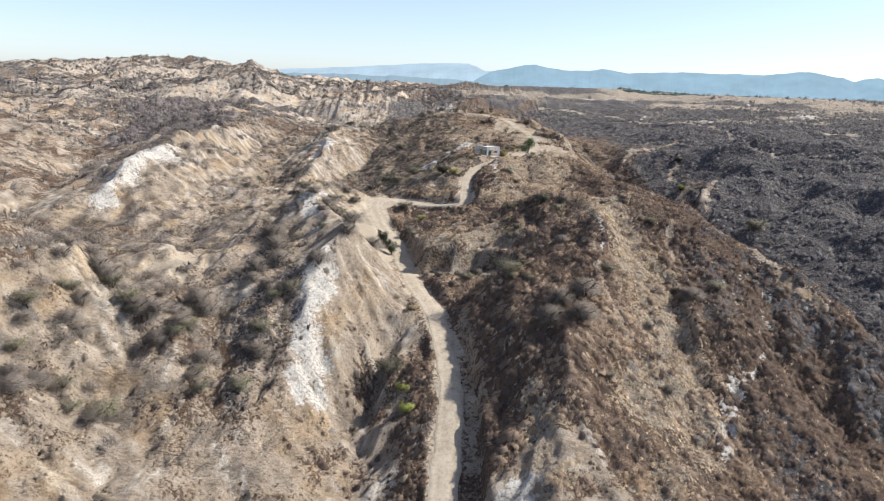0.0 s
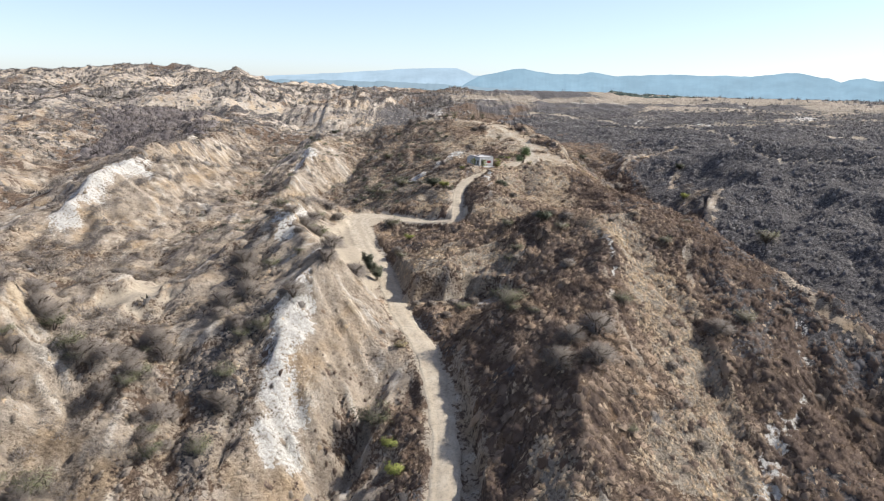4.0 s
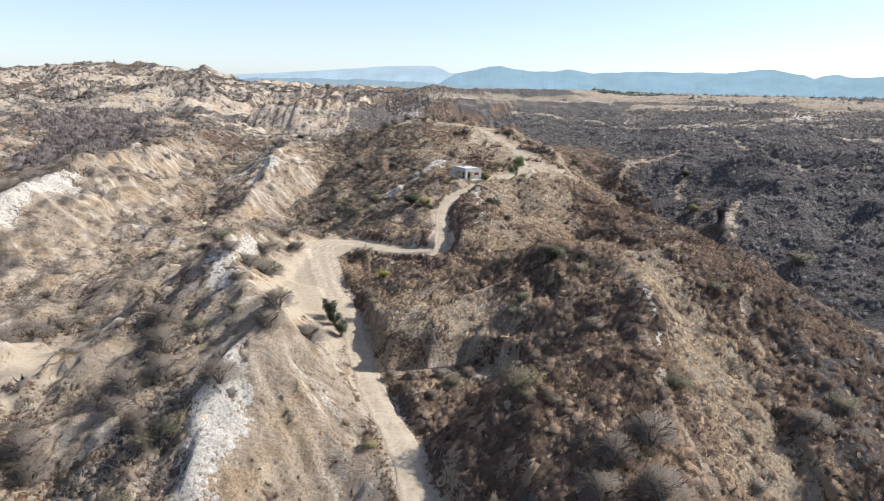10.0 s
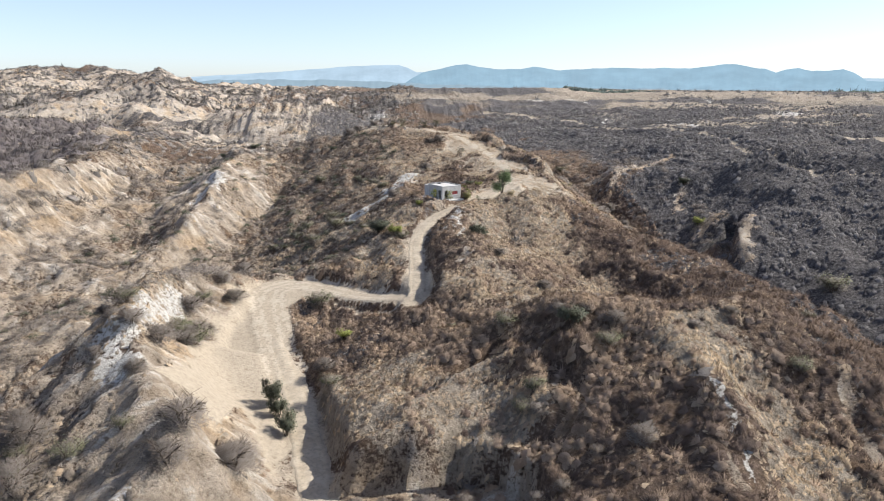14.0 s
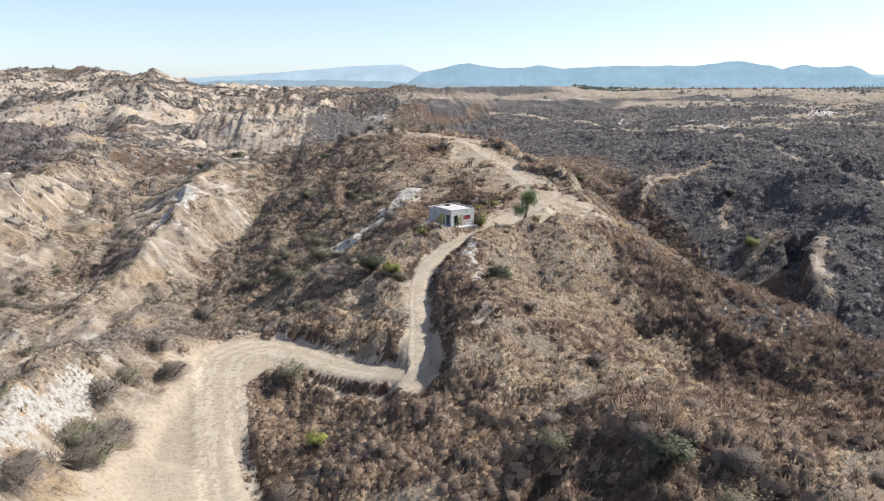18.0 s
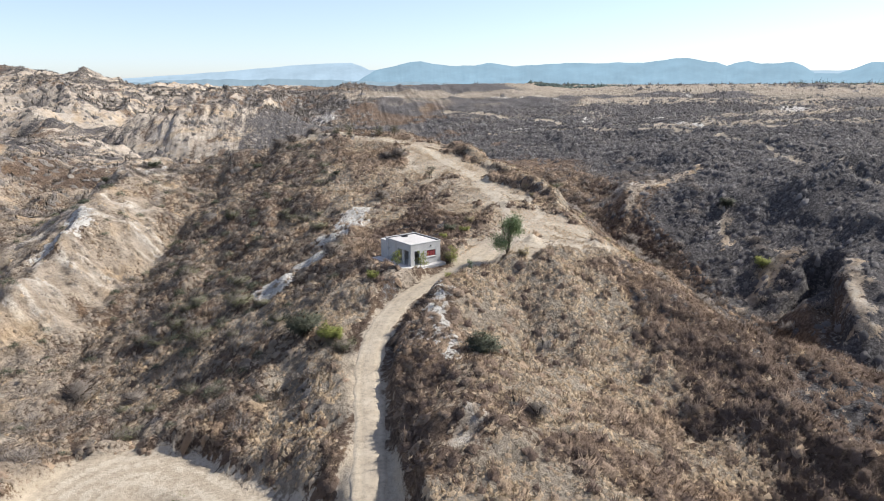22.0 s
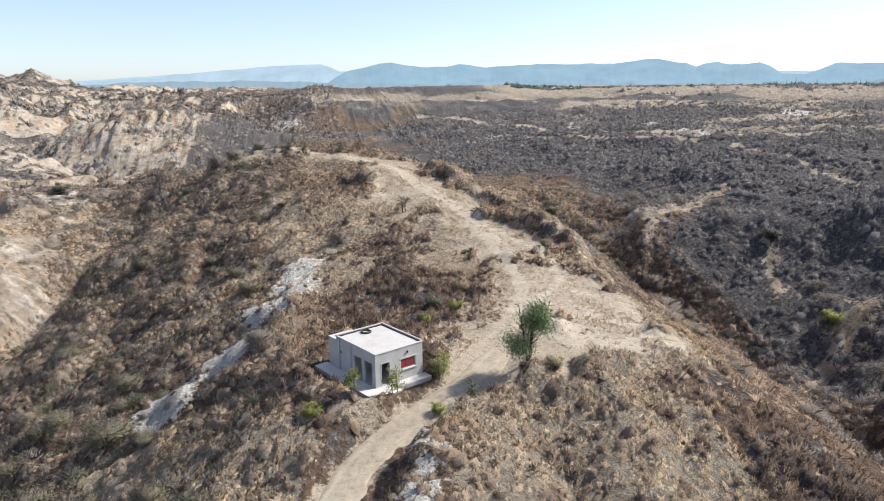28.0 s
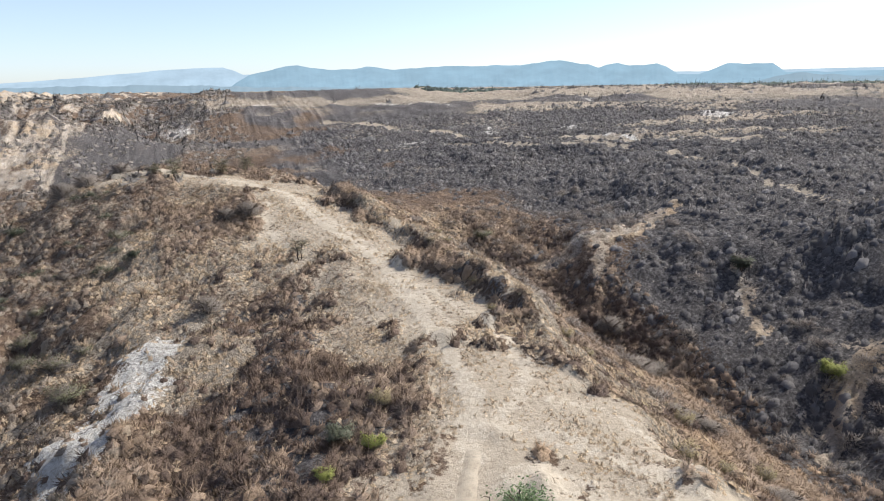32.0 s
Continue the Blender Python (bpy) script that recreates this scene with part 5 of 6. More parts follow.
# ---------------------------------------------------------------- the house on the knoll
def house():
    h = tagged(new("house"), "small flat-roofed grey rendered house on a concrete plinth by the track", "house")
    h.matrix_world = HOUSE
    W, D, T, H = 4.9, 5.95, 0.2, 2.85
    def put(ob, m):
        ob.matrix_local = m
        return ob
    part("plinth", boxes((-1.35, W + 0.25, -0.95, 0.0, -0.75, 0.0), (-1.35, 0.0, 0.0, D + 1.7, -0.75, -0.004), (0.0, W, 0.0, D, -0.6, 0.03), bevel=0.03), CONCRETE, h, "pale concrete plinth and porch slab")
    part("step", boxes((0.3, 1.8, -1.3, -0.95, -0.75, -0.2)), CONCRETE, h)
    front = put(part("front_wall", wall_mesh(W, H, T, [(0.55, 1.5, 0.04, 2.02), (2.55, 4.15, 0.92, 1.85)]), PLASTER, h), pose(0, 0, 0))
    left = put(part("side_wall", wall_mesh(D - 2 * T, H, T, [(0.25, 1.45, 0.04, 2.05), (1.75, 2.95, 0.04, 2.05), (4.85, 5.1, 1.5, 1.75)]), PLASTER, h, "grey side wall with two openings"), pose(T, T, 0, 0, 0, 90) )
    back_wall = put(part("back_wall", wall_mesh(W, H, T, []), PLASTER, h), pose(0, D - T, 0))
    right = put(part("side_wall", wall_mesh(D - 2 * T, H, T, []), PLASTER, h), pose(W, T, 0, 0, 0, 90))
    part("inner_wall", boxes((T, W - T, 3.5, 3.65, 0.03, H - 0.02)), PLASTER, h)
    part("roof", boxes((0.05, W - 0.05, 0.05, D - 0.05, H - 0.16, H + 0.02)), ROOFING, h, "pale dusty flat concrete roof")
    for name, b in (("parapet", (-0.04, W + 0.04, -0.04, 0.12, H, H + 0.10)), ("parapet", (-0.04, W + 0.04, D - 0.12, D + 0.04, H, H + 0.18)),
                    ("parapet", (-0.04, 0.12, 0.122, D - 0.122, H, H + 0.12)), ("parapet", (W - 0.12, W + 0.04, 0.122, D - 0.122, H, H + 0.18))):
        part(name, boxes(b, bevel=0.015), PLASTER, h)
    part("gutter", boxes((0.125, W - 0.125, D - 0.26, D - 0.125, H + 0.022, H + 0.10)), BLACK, h, "dark gutter along the back of the roof")
    part("gutter", boxes((W - 0.24, W - 0.125, 0.3, D - 0.27, H + 0.022, H + 0.09)), BLACK, h, "dark gutter along the roof edge")
    annexe = part("annexe", boxes((0.0, 2.4, D + 0.003, D + 1.25, -0.3, 2.5), (-0.03, 2.43, D + 0.003, D + 1.28, 2.5, 2.6)), PLASTER, h, "lower grey annexe against the back wall")
    part("downpipe", joined_bm([tube([Vector((-0.06, D - 0.5, 0.0)), Vector((-0.06, D - 0.5, H - 0.05))], [0.05, 0.05], 8)]), FRAME, h)
    part("downpipe", joined_bm([tube([Vector((-0.06, 3.6, 0.0)), Vector((-0.06, 3.6, H - 0.3))], [0.04, 0.04], 8)]), FRAME, h)
    # red shutter window
    win = part("window", boxes((2.55, 2.62, 0.03, 0.12, 0.92, 1.85), (4.08, 4.15, 0.03, 0.12, 0.92, 1.85), (2.62, 4.08, 0.03, 0.12, 1.78, 1.85), (2.62, 4.08, 0.03, 0.12, 0.92, 0.99)), FRAME, h, "painted window frame")
    for k in range(3):
        part("shutter", boxes((2.63 + k * 0.485, 3.09 + k * 0.485, 0.06, 0.10, 1.0, 1.77), bevel=0.008), RED, win, "red painted metal shutter")
    part("sill", boxes((2.45, 4.25, -0.08, 0.0, 0.84, 0.92)), CONCRETE, win)
    part("lintel", boxes((2.45, 4.25, -0.025, 0.0, 1.852, 1.97)), CONCRETE, win)
    part("doorway", boxes((0.55, 0.61, -0.02, 0.16, 0.04, 2.02), (1.44, 1.5, -0.02, 0.16, 0.04, 2.02), (0.61, 1.44, -0.02, 0.16, 1.96, 2.02)), FRAME, h, "open doorway with a grey frame")
    for v0 in (0.45, 1.95):
        part("doorway", boxes((-0.02, 0.1, v0, v0 + 0.04, 0.04, 2.05), (-0.02, 0.1, v0 + 1.16, v0 + 1.2, 0.04, 2.05), (-0.02, 0.1, v0 + 0.04, v0 + 1.16, 2.01, 2.05)), FRAME, h, "open side doorway with a pale frame")
    lamp = part("wall_lamp", boxes((3.2, 3.32, -0.12, 0.0, 2.3, 2.5), bevel=0.02), BLACK, h, "small dark wall lamp")
    return h


def joined_bm(pieces):
    bm = bmesh.new()
    for verts, faces in pieces:
        v = [bm.verts.new(p) for p in verts]
        for f in faces:
            bm.faces.new([v[i] for i in f])
    return bm


HOME = house()


def tyre():
    """A worn tyre lying on the roof."""
    bm = bmesh.new()
    n, m = 28, 10
    ring = [[bm.verts.new(((0.42 + 0.075 * math.cos(b)) * math.cos(a), (0.42 + 0.075 * math.cos(b)) * math.sin(a), 0.085 + 0.085 * math.sin(b)))
             for b in (2 * math.pi * j / m for j in range(m))] for a in (2 * math.pi * i / n for i in range(n))]
    for i in range(n):
        for j in range(m):
            bm.faces.new((ring[i][j], ring[(i + 1) % n][j], ring[(i + 1) % n][(j + 1) % m], ring[i][(j + 1) % m]))
    me = bpy.data.meshes.new("tyre")
    bm.to_mesh(me)
    bm.free()
    me.materials.append(BLACK)
    ob = tagged(new("tyre", me), "worn black tyre lying on the flat roof", "tyre")
    ob.matrix_world = HOUSE @ pose(2.55, 5.05, 2.872)


tyre()


# ---------------------------------------------------------------- bushes and trees
def branches(rnd, tall, wide, stems, forks, thick, lift=0.55):
    """Limbs from one foot, forking twice: tube pieces and the tips of the last twigs."""
    pieces, tips = [], []
    for s in range(stems):
        a = 2 * math.pi * (s + rnd.random()) / stems
        end = Vector((math.cos(a) * wide * rnd.uniform(0.3, 0.75), math.sin(a) * wide * rnd.uniform(0.3, 0.75), tall * rnd.uniform(lift, 0.85)))
        mid = end * 0.5 + Vector((rnd.uniform(-1, 1) * wide * 0.12, rnd.uniform(-1, 1) * wide * 0.12, tall * 0.06))
        foot = Vector((math.cos(a) * 0.06, math.sin(a) * 0.06, -0.15))
        pieces.append(tube([foot, mid, end], [thick, thick * 0.7, thick * 0.4], 5))
        for q in range(forks):
            start = mid.lerp(end, rnd.uniform(0.0, 1.0))
            b = a + rnd.uniform(-1.5, 1.5)
            tip = start + Vector((math.cos(b) * wide * rnd.uniform(0.2, 0.5), math.sin(b) * wide * rnd.uniform(0.2, 0.5), tall * rnd.uniform(0.02, 0.35)))
            pieces.append(tube([start, start.lerp(tip, 0.5) + Vector((0, 0, tall * 0.03)), tip], [thick * 0.4, thick * 0.28, thick * 0.15], 3))
            tips.append((start, tip))
    return pieces, tips


def dome(rnd, count, wide, tall, length, width, stray=0.8):
    """Fine three-sided twigs that fill the outside of a rounded crown."""
    pieces = []
    for _ in range(count):
        a, h = rnd.uniform(0, 2 * math.pi), rnd.random() ** 0.75
        lump = 1 + 0.16 * math.sin(3 * a + 1.3) + 0.1 * math.sin(5 * a + 4 * h)
        out = Vector((math.cos(a) * math.sqrt(1 - h * h), math.sin(a) * math.sqrt(1 - h * h), h))
        p = Vector((out.x * wide * lump, out.y * wide * lump, 0.12 * tall + out.z * tall * 0.88)) * rnd.uniform(0.45, 0.92)
        d = (out + Vector((rnd.uniform(-1, 1), rnd.uniform(-1, 1), rnd.uniform(-0.5, 0.9))) * stray).normalized()
        u = d.cross(Vector((rnd.uniform(-1, 1), rnd.uniform(-1, 1), 0.3))).normalized() * width
        w = d.cross(u)
        pieces.append(([p + u, p - u * 0.5 + w * 0.8, p - u * 0.5 - w * 0.8, p + d * length * rnd.uniform(0.5, 1.2)], [(0, 1, 3), (1, 2, 3), (2, 0, 3)]))
    return pieces


def twigs(rnd, tips, each, length, width):
    """Fine three-sided twigs fanning from the limbs."""
    pieces = []
    for start, tip in tips:
        for _ in range(each):
            p = start.lerp(tip, rnd.uniform(0.25, 1.0))
            d = ((tip - start).normalized() + Vector((rnd.uniform(-1, 1), rnd.uniform(-1, 1), rnd.uniform(-0.4, 0.9)))).normalized()
            q = p + d * length * rnd.uniform(0.5, 1.2)
            u = d.cross(Vector((rnd.uniform(-1, 1), rnd.uniform(-1, 1), 0.3))).normalized() * width
            w = d.cross(u)
            pieces.append(([p + u, p - u * 0.5 + w * 0.8, p - u * 0.5 - w * 0.8, q], [(0, 1, 3), (1, 2, 3), (2, 0, 3)]))
    return pieces


def leaves(rnd, tips, each, spread, size):
    """Small folded leaves in clumps about the twig tips."""
    pieces = []
    for start, tip in tips:
        for _ in range(each):
            p = start.lerp(tip, rnd.uniform(0.3, 1.1)) + Vector((rnd.gauss(0, spread), rnd.gauss(0, spread), rnd.gauss(0, spread * 0.7)))
            d = Vector((rnd.uniform(-1, 1), rnd.uniform(-1, 1), rnd.uniform(-0.9, 0.5))).normalized()
            u = d.cross(Vector((rnd.uniform(-1, 1), rnd.uniform(-1, 1), 1))).normalized()
            s = size * rnd.uniform(0.6, 1.4)
            n = d.cross(u) * s * 0.15
            pieces.append(([p - d * s, p + u * s * 0.45 + n, p + d * s, p - u * s * 0.45 + n], [(0, 1, 2), (0, 2, 3)]))
    return pieces


def crown_leaves(rnd, count, wide, tall, size):
    """Small leaves filling a lumpy crown, thickest near its outside."""
    lobes = [(rnd.uniform(0, 6.28), rnd.uniform(0.15, 0.75), rnd.uniform(0.3, 0.5)) for _ in range(9)]
    pieces = []
    for _ in range(count):
        a, r, w = rnd.choice(lobes)
        out = Vector((rnd.gauss(0, 1), rnd.gauss(0, 1), rnd.gauss(0.25, 0.9))).normalized() * rnd.random() ** 0.35
        p = Vector((math.cos(a) * r * wide * 0.75 + out.x * w * wide, math.sin(a) * r * wide * 0.75 + out.y * w * wide, tall * (0.62 - 0.3 * r) + out.z * w * tall * 0.8))
        p.z = max(p.z, 0.03)
        d = Vector((rnd.uniform(-1, 1), rnd.uniform(-1, 1), rnd.uniform(-0.9, 0.5))).normalized()
        u = d.cross(Vector((rnd.uniform(-1, 1), rnd.uniform(-1, 1), 1))).normalized()
        s = size * rnd.uniform(0.6, 1.4)
        n = d.cross(u) * s * 0.15
        pieces.append(([p - d * s, p + u * s * 0.45 + n, p + d * s, p - u * s * 0.45 + n], [(0, 1, 2), (0, 2, 3)]))
    return pieces


def bush_meshes(seed, tall, wide, stems, forks, thick, leaf=None, leaf_each=0, twig_each=8, leaf_size=0.09, lift=0.5):
    rnd = random.Random(seed)
    limbs, tips = branches(rnd, tall, wide, stems, forks, thick, lift)
    made = [("woody_frame", joined("woody_frame", limbs, BARK))]
    if twig_each and not leaf:
        twig_each = 11
    if twig_each:
        made.append(("brush", joined("brush", dome(rnd, twig_each * 210, wide * 0.95, tall, 0.2, 0.0085, 1.5), TWIG)))
    if leaf:
        made.append(("foliage", joined("foliage", leaves(rnd, tips, leaf_each, wide * 0.10, leaf_size) + crown_leaves(rnd, leaf_each * 60, wide * 0.9, tall * 0.95, leaf_size * 0.8), leaf)))
    for _, me in made[1:]:
        rounded(me)
    return made


def rounded(me):
    """Twigs and leaves take light like the rounded crown that they fill."""
    co = np.empty(len(me.vertices) * 3, np.float32)
    me.vertices.foreach_get("co", co)
    co = co.reshape(-1, 3) - np.array([0, 0, co.reshape(-1, 3)[:, 2].max() * 0.25], np.float32)
    co[:, 2] += 0.25
    co /= np.linalg.norm(co, axis=1)[:, None] + 1e-6
    me.polygons.foreach_set("use_smooth", np.full(len(me.polygons), True))
    me.normals_split_custom_set_from_vertices(co)


BARE = [bush_meshes(10 + k, 1.0, 1.0, 9, 9, 0.03, None, 0, 8) for k in range(4)]
GREY = [bush_meshes(20 + k, 1.0, 1.0, 8, 9, 0.03, LEAF_OLIVE, 9, 4, 0.05) for k in range(3)]
GREEN = [bush_meshes(30 + k, 1.0, 0.9, 8, 9, 0.03, LEAF_SAGE, 20, 0, 0.06) for k in range(3)]
LIME = [bush_meshes(40 + k, 1.0, 0.8, 7, 8, 0.025, LEAF_LIME, 18, 0, 0.055) for k in range(2)]
STRAW = [bush_meshes(50 + k, 1.0, 0.9, 9, 7, 0.02, LEAF_STRAW, 9, 4, 0.06) for k in range(2)]
planted = {}
KINDS = {"bare": (BARE, "shrub", "leafless grey thorn bush on the dry slope", "bare thorn bushes"),
         "grey": (GREY, "shrub", "rounded olive grey bush with sparse leaves", "olive bushes"),
         "green": (GREEN, "shrub", "dense dark green bush among dry grass", "green bushes"),
         "lime": (LIME, "shrub", "bright yellow green bush among dry grass", "yellow green bushes"),
         "straw": (STRAW, "shrub", "straw coloured dry bush beside bare earth", "straw bushes")}
chance = random.Random(8)


def plant(kind, x, y, wide, tall=None):
    shapes, name, label, group = KINDS[kind]
    k = chance.randrange(len(shapes))
    wide *= 1.3 if kind in ("bare", "grey") else 1.15
    tall = tall or wide * chance.uniform(0.75, 1.0)
    m = pose(x, y, ground_z(x, y) - 0.05, 0, 0, chance.uniform(0, 360)) @ Matrix.Diagonal((wide, wide, tall, 1))
    if (kind, k) in planted:
        first = planted[kind, k]
        made = first.copy()
        scene.collection.objects.link(made)
        for c in first.children:
            d = c.copy()
            scene.collection.objects.link(d)
            d.parent = made
        made.matrix_world = m
        return made
    ob = tagged(new(name), label, "shrub", group)
    for part_name, me in shapes[k]:
        mesh_part(part_name, me, ob)
    ob.matrix_world = m
    planted[kind, k] = ob
    return ob


for kind, x, y, wide in (
        ("grey", 12.8, 120.5, 2.5), ("bare", 24.3, 107.4, 2.5), ("bare", 20.5, 106.2, 2.0), ("grey", 29.8, 115.5, 1.6), ("bare", 44.1, 113.2, 2.1), ("grey", 48.8, 115.2, 1.6), ("bare", 23.1, 100.7, 2.4),
        ("bare", 18.1, 101.3, 2.3), ("bare", -31.7, 133.6, 2.3), ("bare", -33.1, 125.5, 2.4), ("bare", -29.5, 127.0, 2.2), ("bare", -21.1, 121.5, 2.3), ("bare", -48.4, 108.4, 2.4), ("grey", -6.7, 107.0, 2.6), ("lime", -4.6, 101.5, 1.5),
        ("lime", -3.6, 97.0, 1.6), ("bare", -27.9, 104.8, 1.9), ("straw", -3.9, 121.0, 1.3), ("bare", -42.0, 118.5, 2.4), ("bare", -39.6, 115.0, 2.2), ("straw", -41, 107.9, 1.6), ("bare", -49.8, 114.9, 2.2), ("bare", -16.5, 133.4, 2.2), ("bare", -12.8, 134.5, 2.3)):
    plant(kind, x, y, wide)
for kind, x, y, wide in (
        ("bare", 1.0, 135.2, 1.0), ("bare", 5.2, 134.6, 1.2), ("bare", 8.6, 133.2, 1.1), ("bare", -1.8, 136, 0.9), ("grey", 6.4, 131.2, 1.3), ("bare", 3.6, 128.6, 1.0), ("green", 22.8, 148.9, 1.8), ("grey", 16.5, 156.5, 1.5), ("bare", 27, 146.5, 1.3), ("grey", 98.9, 210.5, 3.0), ("grey", 16.9, 141.2, 1.2), ("grey", 15.2, 139.4, 1.1), ("grey", 43.1, 137, 1.2), ("bare", 24.2, 129.9, 1.4), ("bare", 28.1, 155.9, 1.2),
        ("lime", -4.0, 170.5, 1.5), ("bare", -6.3, 163, 1.5), ("grey", -5.4, 156.5, 1.3), ("grey", -9.0, 187.5, 2.0), ("bare", -13.4, 137.6, 2.2), ("bare", -16.8, 129.1, 1.8),
        ("bare", -33.8, 140.6, 2.5), ("bare", -28.1, 226, 2.2), ("bare", -27.1, 178, 1.6), ("bare", -27.7, 155, 1.6), ("bare", -22.5, 187, 1.8), ("bare", -25, 191, 1.6)):
    plant(kind, x, y, wide)
for kind, x, y, wide in (
        ("green", 19.7, 199.8, 1.7), ("green", 1.4, 214.4, 2.3), ("grey", -8.7, 234.9, 2.0), ("grey", -13.3, 228.2, 2.0), ("lime", 4.6, 210.8, 2.0), ("grey", 6, 208.6, 1.3), ("lime", 10, 221.8, 1.1), ("bare", 5.1, 241, 1.5), ("straw", 20.8, 226.4, 1.2),
        ("lime", 19.7, 220.6, 0.8), ("lime", 25.6, 240.3, 1.1), ("green", 23.5, 242.4, 1.2), ("lime", 21.8, 238, 0.8), ("bare", 21.7, 302.1, 1.8), ("bare", 18.8, 303, 1.6), ("bare", -4.4, 341, 2.6), ("bare", -8, 337, 2.4), ("bare", 1.1, 345, 2.0), ("green", -13.9, 326.2, 1.6),
        ("grey", 3.7, 304.7, 1.4), ("green", 6.6, 294, 0.9), ("green", -44.2, 344, 2.2), ("green", -52.3, 327.9, 1.6), ("green", 98.9, 287.6, 2.2), ("bare", 76.2, 290.4, 2.2), ("straw", 58, 276.4, 1.4), ("straw", 52, 262, 1.2), ("straw", 47, 226, 1.0), ("straw", 46, 234, 1.0),
        ("bare", 76.8, 279, 1.8), ("bare", 15.3, 274.7, 1.6), ("lime", 93, 263.5, 2.2), ("straw", 30, 222.4, 0.9), ("straw", 27.5, 246, 1.1), ("bare", 62, 300, 2.0), ("bare", 60, 288, 2.0), ("bare", 66, 268, 2.2), ("grey", 70, 330, 2.0), ("bare", 56, 318, 2.0)):
    plant(kind, x, y, wide)


for x, y, wide, tall in ((-12.2, 156.2, 1.5, 3.4), (-11.4, 153.6, 1.3, 2.6), (-9.9, 149.8, 1.5, 2.9), (1.4, 213.6, 2.3, 2.0), (19.5, 200.2, 1.6, 2.1)):
    plant("green", x, y, wide, tall)
# more thorn bushes over the badlands, thickest in the gullies
def strew(count, x0, x1, y0, y1, kinds, small, large, keep):
    done = 0
    while done < count:
        x, y = chance.uniform(x0, x1), chance.uniform(y0, y1)
        if keep(x, y):
            plant(chance.choice(kinds), x, y, chance.uniform(small, large))
            done += 1


def thicket(name, count, x0, x1, y0, y1, small, large, label, keep, material, each=140):
    """Many rounded bushes of fine twigs as one cover."""
    rnd = random.Random(count)
    shapes = []
    for k in range(5):
        me = dome(rnd, each, 0.95, 0.9, 0.36, 0.03)
        shapes.append(np.array([[tuple(p) for p in v] for v, f in me]).reshape(-1, 3))
    tri = np.array([(0, 1, 3), (1, 2, 3), (2, 0, 3)])
    verts, done = [], 0
    while done < count:
        x, y = rnd.uniform(x0, x1), rnd.uniform(y0, y1)
        if not keep(x, y):
            continue
        a, w = rnd.uniform(0, 6.28), rnd.uniform(small, large)
        p = shapes[done % 5]
        c, s = math.cos(a) * w, math.sin(a) * w
        verts.append(np.stack([x + p[:, 0] * c - p[:, 1] * s, y + p[:, 0] * s + p[:, 1] * c, ground_z(x, y) + p[:, 2] * w * rnd.uniform(0.75, 1.0)], 1))
        done += 1
    verts = np.concatenate(verts)
    o = np.arange(len(verts) // 4) * 4
    faces = (o[:, None, None] + tri[None]).reshape(-1, 3)
    return tagged(new(name, sheet(name, verts, faces, material, False)), label, "scrub", kind="stuff")


def off_road(x, y):
    at = (np.array([x]), np.array([y]))
    return many(road_d, *at)[0] > 3.8 and many(dust, *at)[0] < 0.3 and many(chalk, *at)[0] < 0.35 and many(level, *at)[0] < 0.1


strew(66, -62, -24, 84, 200, ("bare", "bare", "bare", "grey"), 1.0, 2.3, lambda x, y: off_road(x, y) and fbm(np.array([x]), np.array([y]), 22, 2, 92)[0] > -0.1)
strew(44, -24, 4, 200, 300, ("bare", "grey", "grey"), 0.7, 1.6, off_road)
strew(16, -38, -22, 94, 150, ("bare", "bare", "grey"), 1.0, 2.0, off_road)
strew(30, 10, 66, 86, 200, ("bare", "bare", "grey"), 0.6, 1.3, off_road)
strew(26, 50, 62, 222, 290, ("bare", "bare", "bare", "straw"), 0.8, 1.5, lambda x, y: off_road(x, y) and x > 49 + 0.03 * (300 - y))
strew(14, 40, 49, 254, 320, ("bare", "straw"), 0.4, 0.8, off_road)


def patchy(size, least, seed, also=lambda x, y: True):
    return lambda x, y: also(x, y) and fbm(np.array([x]), np.array([y]), size, 3, seed)[0] > least and off_road(x, y)


thicket("thorn_thicket", 420, -66, -22, 82, 205, 0.6, 1.7, "small leafless grey thorn bushes on the badland slopes", patchy(12, -0.15, 94), TWIG, 90)
thicket("thorn_thicket", 620, -110, -26, 84, 345, 0.8, 2.6, "leafless grey thorn bushes crowding the gullies", patchy(24, -0.05, 92), TWIG, 120)
thicket("thorn_thicket", 130, -26, 12, 200, 345, 0.6, 1.6, "leafless grey thorn bushes on the knoll's flank", lambda x, y: off_road(x, y) and (x < 4 or y > 285) and many(rills, np.array([x]), np.array([y]))[0] > 0.05, TWIG)
thicket("thorn_thicket", 420, -75, 2, 190, 345, 0.6, 1.7, "grey thorn bushes dotted over ridges and gullies", lambda x, y: off_road(x, y) and many(gully, np.array([x]), np.array([y]))[0] > -0.3, TWIG, 110)
thicket("olive_thicket", 230, -70, 6, 186, 340, 0.6, 1.5, "dull olive bushes dotted over ridges and gullies", patchy(16, -0.1, 98), LEAF_SAGE, 150)
thicket("thorn_thicket", 330, 50, 100, 178, 350, 0.7, 2.0, "leafless grey thorn bushes lining the valley", patchy(20, -0.08, 91, lambda x, y: x > 50 + 0.08 * (300 - y)), TWIG)
thicket("thorn_thicket", 420, -240, -75, 130, 460, 1.4, 3.4, "grey brown thorn woods on far ridges", patchy(45, -0.02, 93), TWIG, 80)


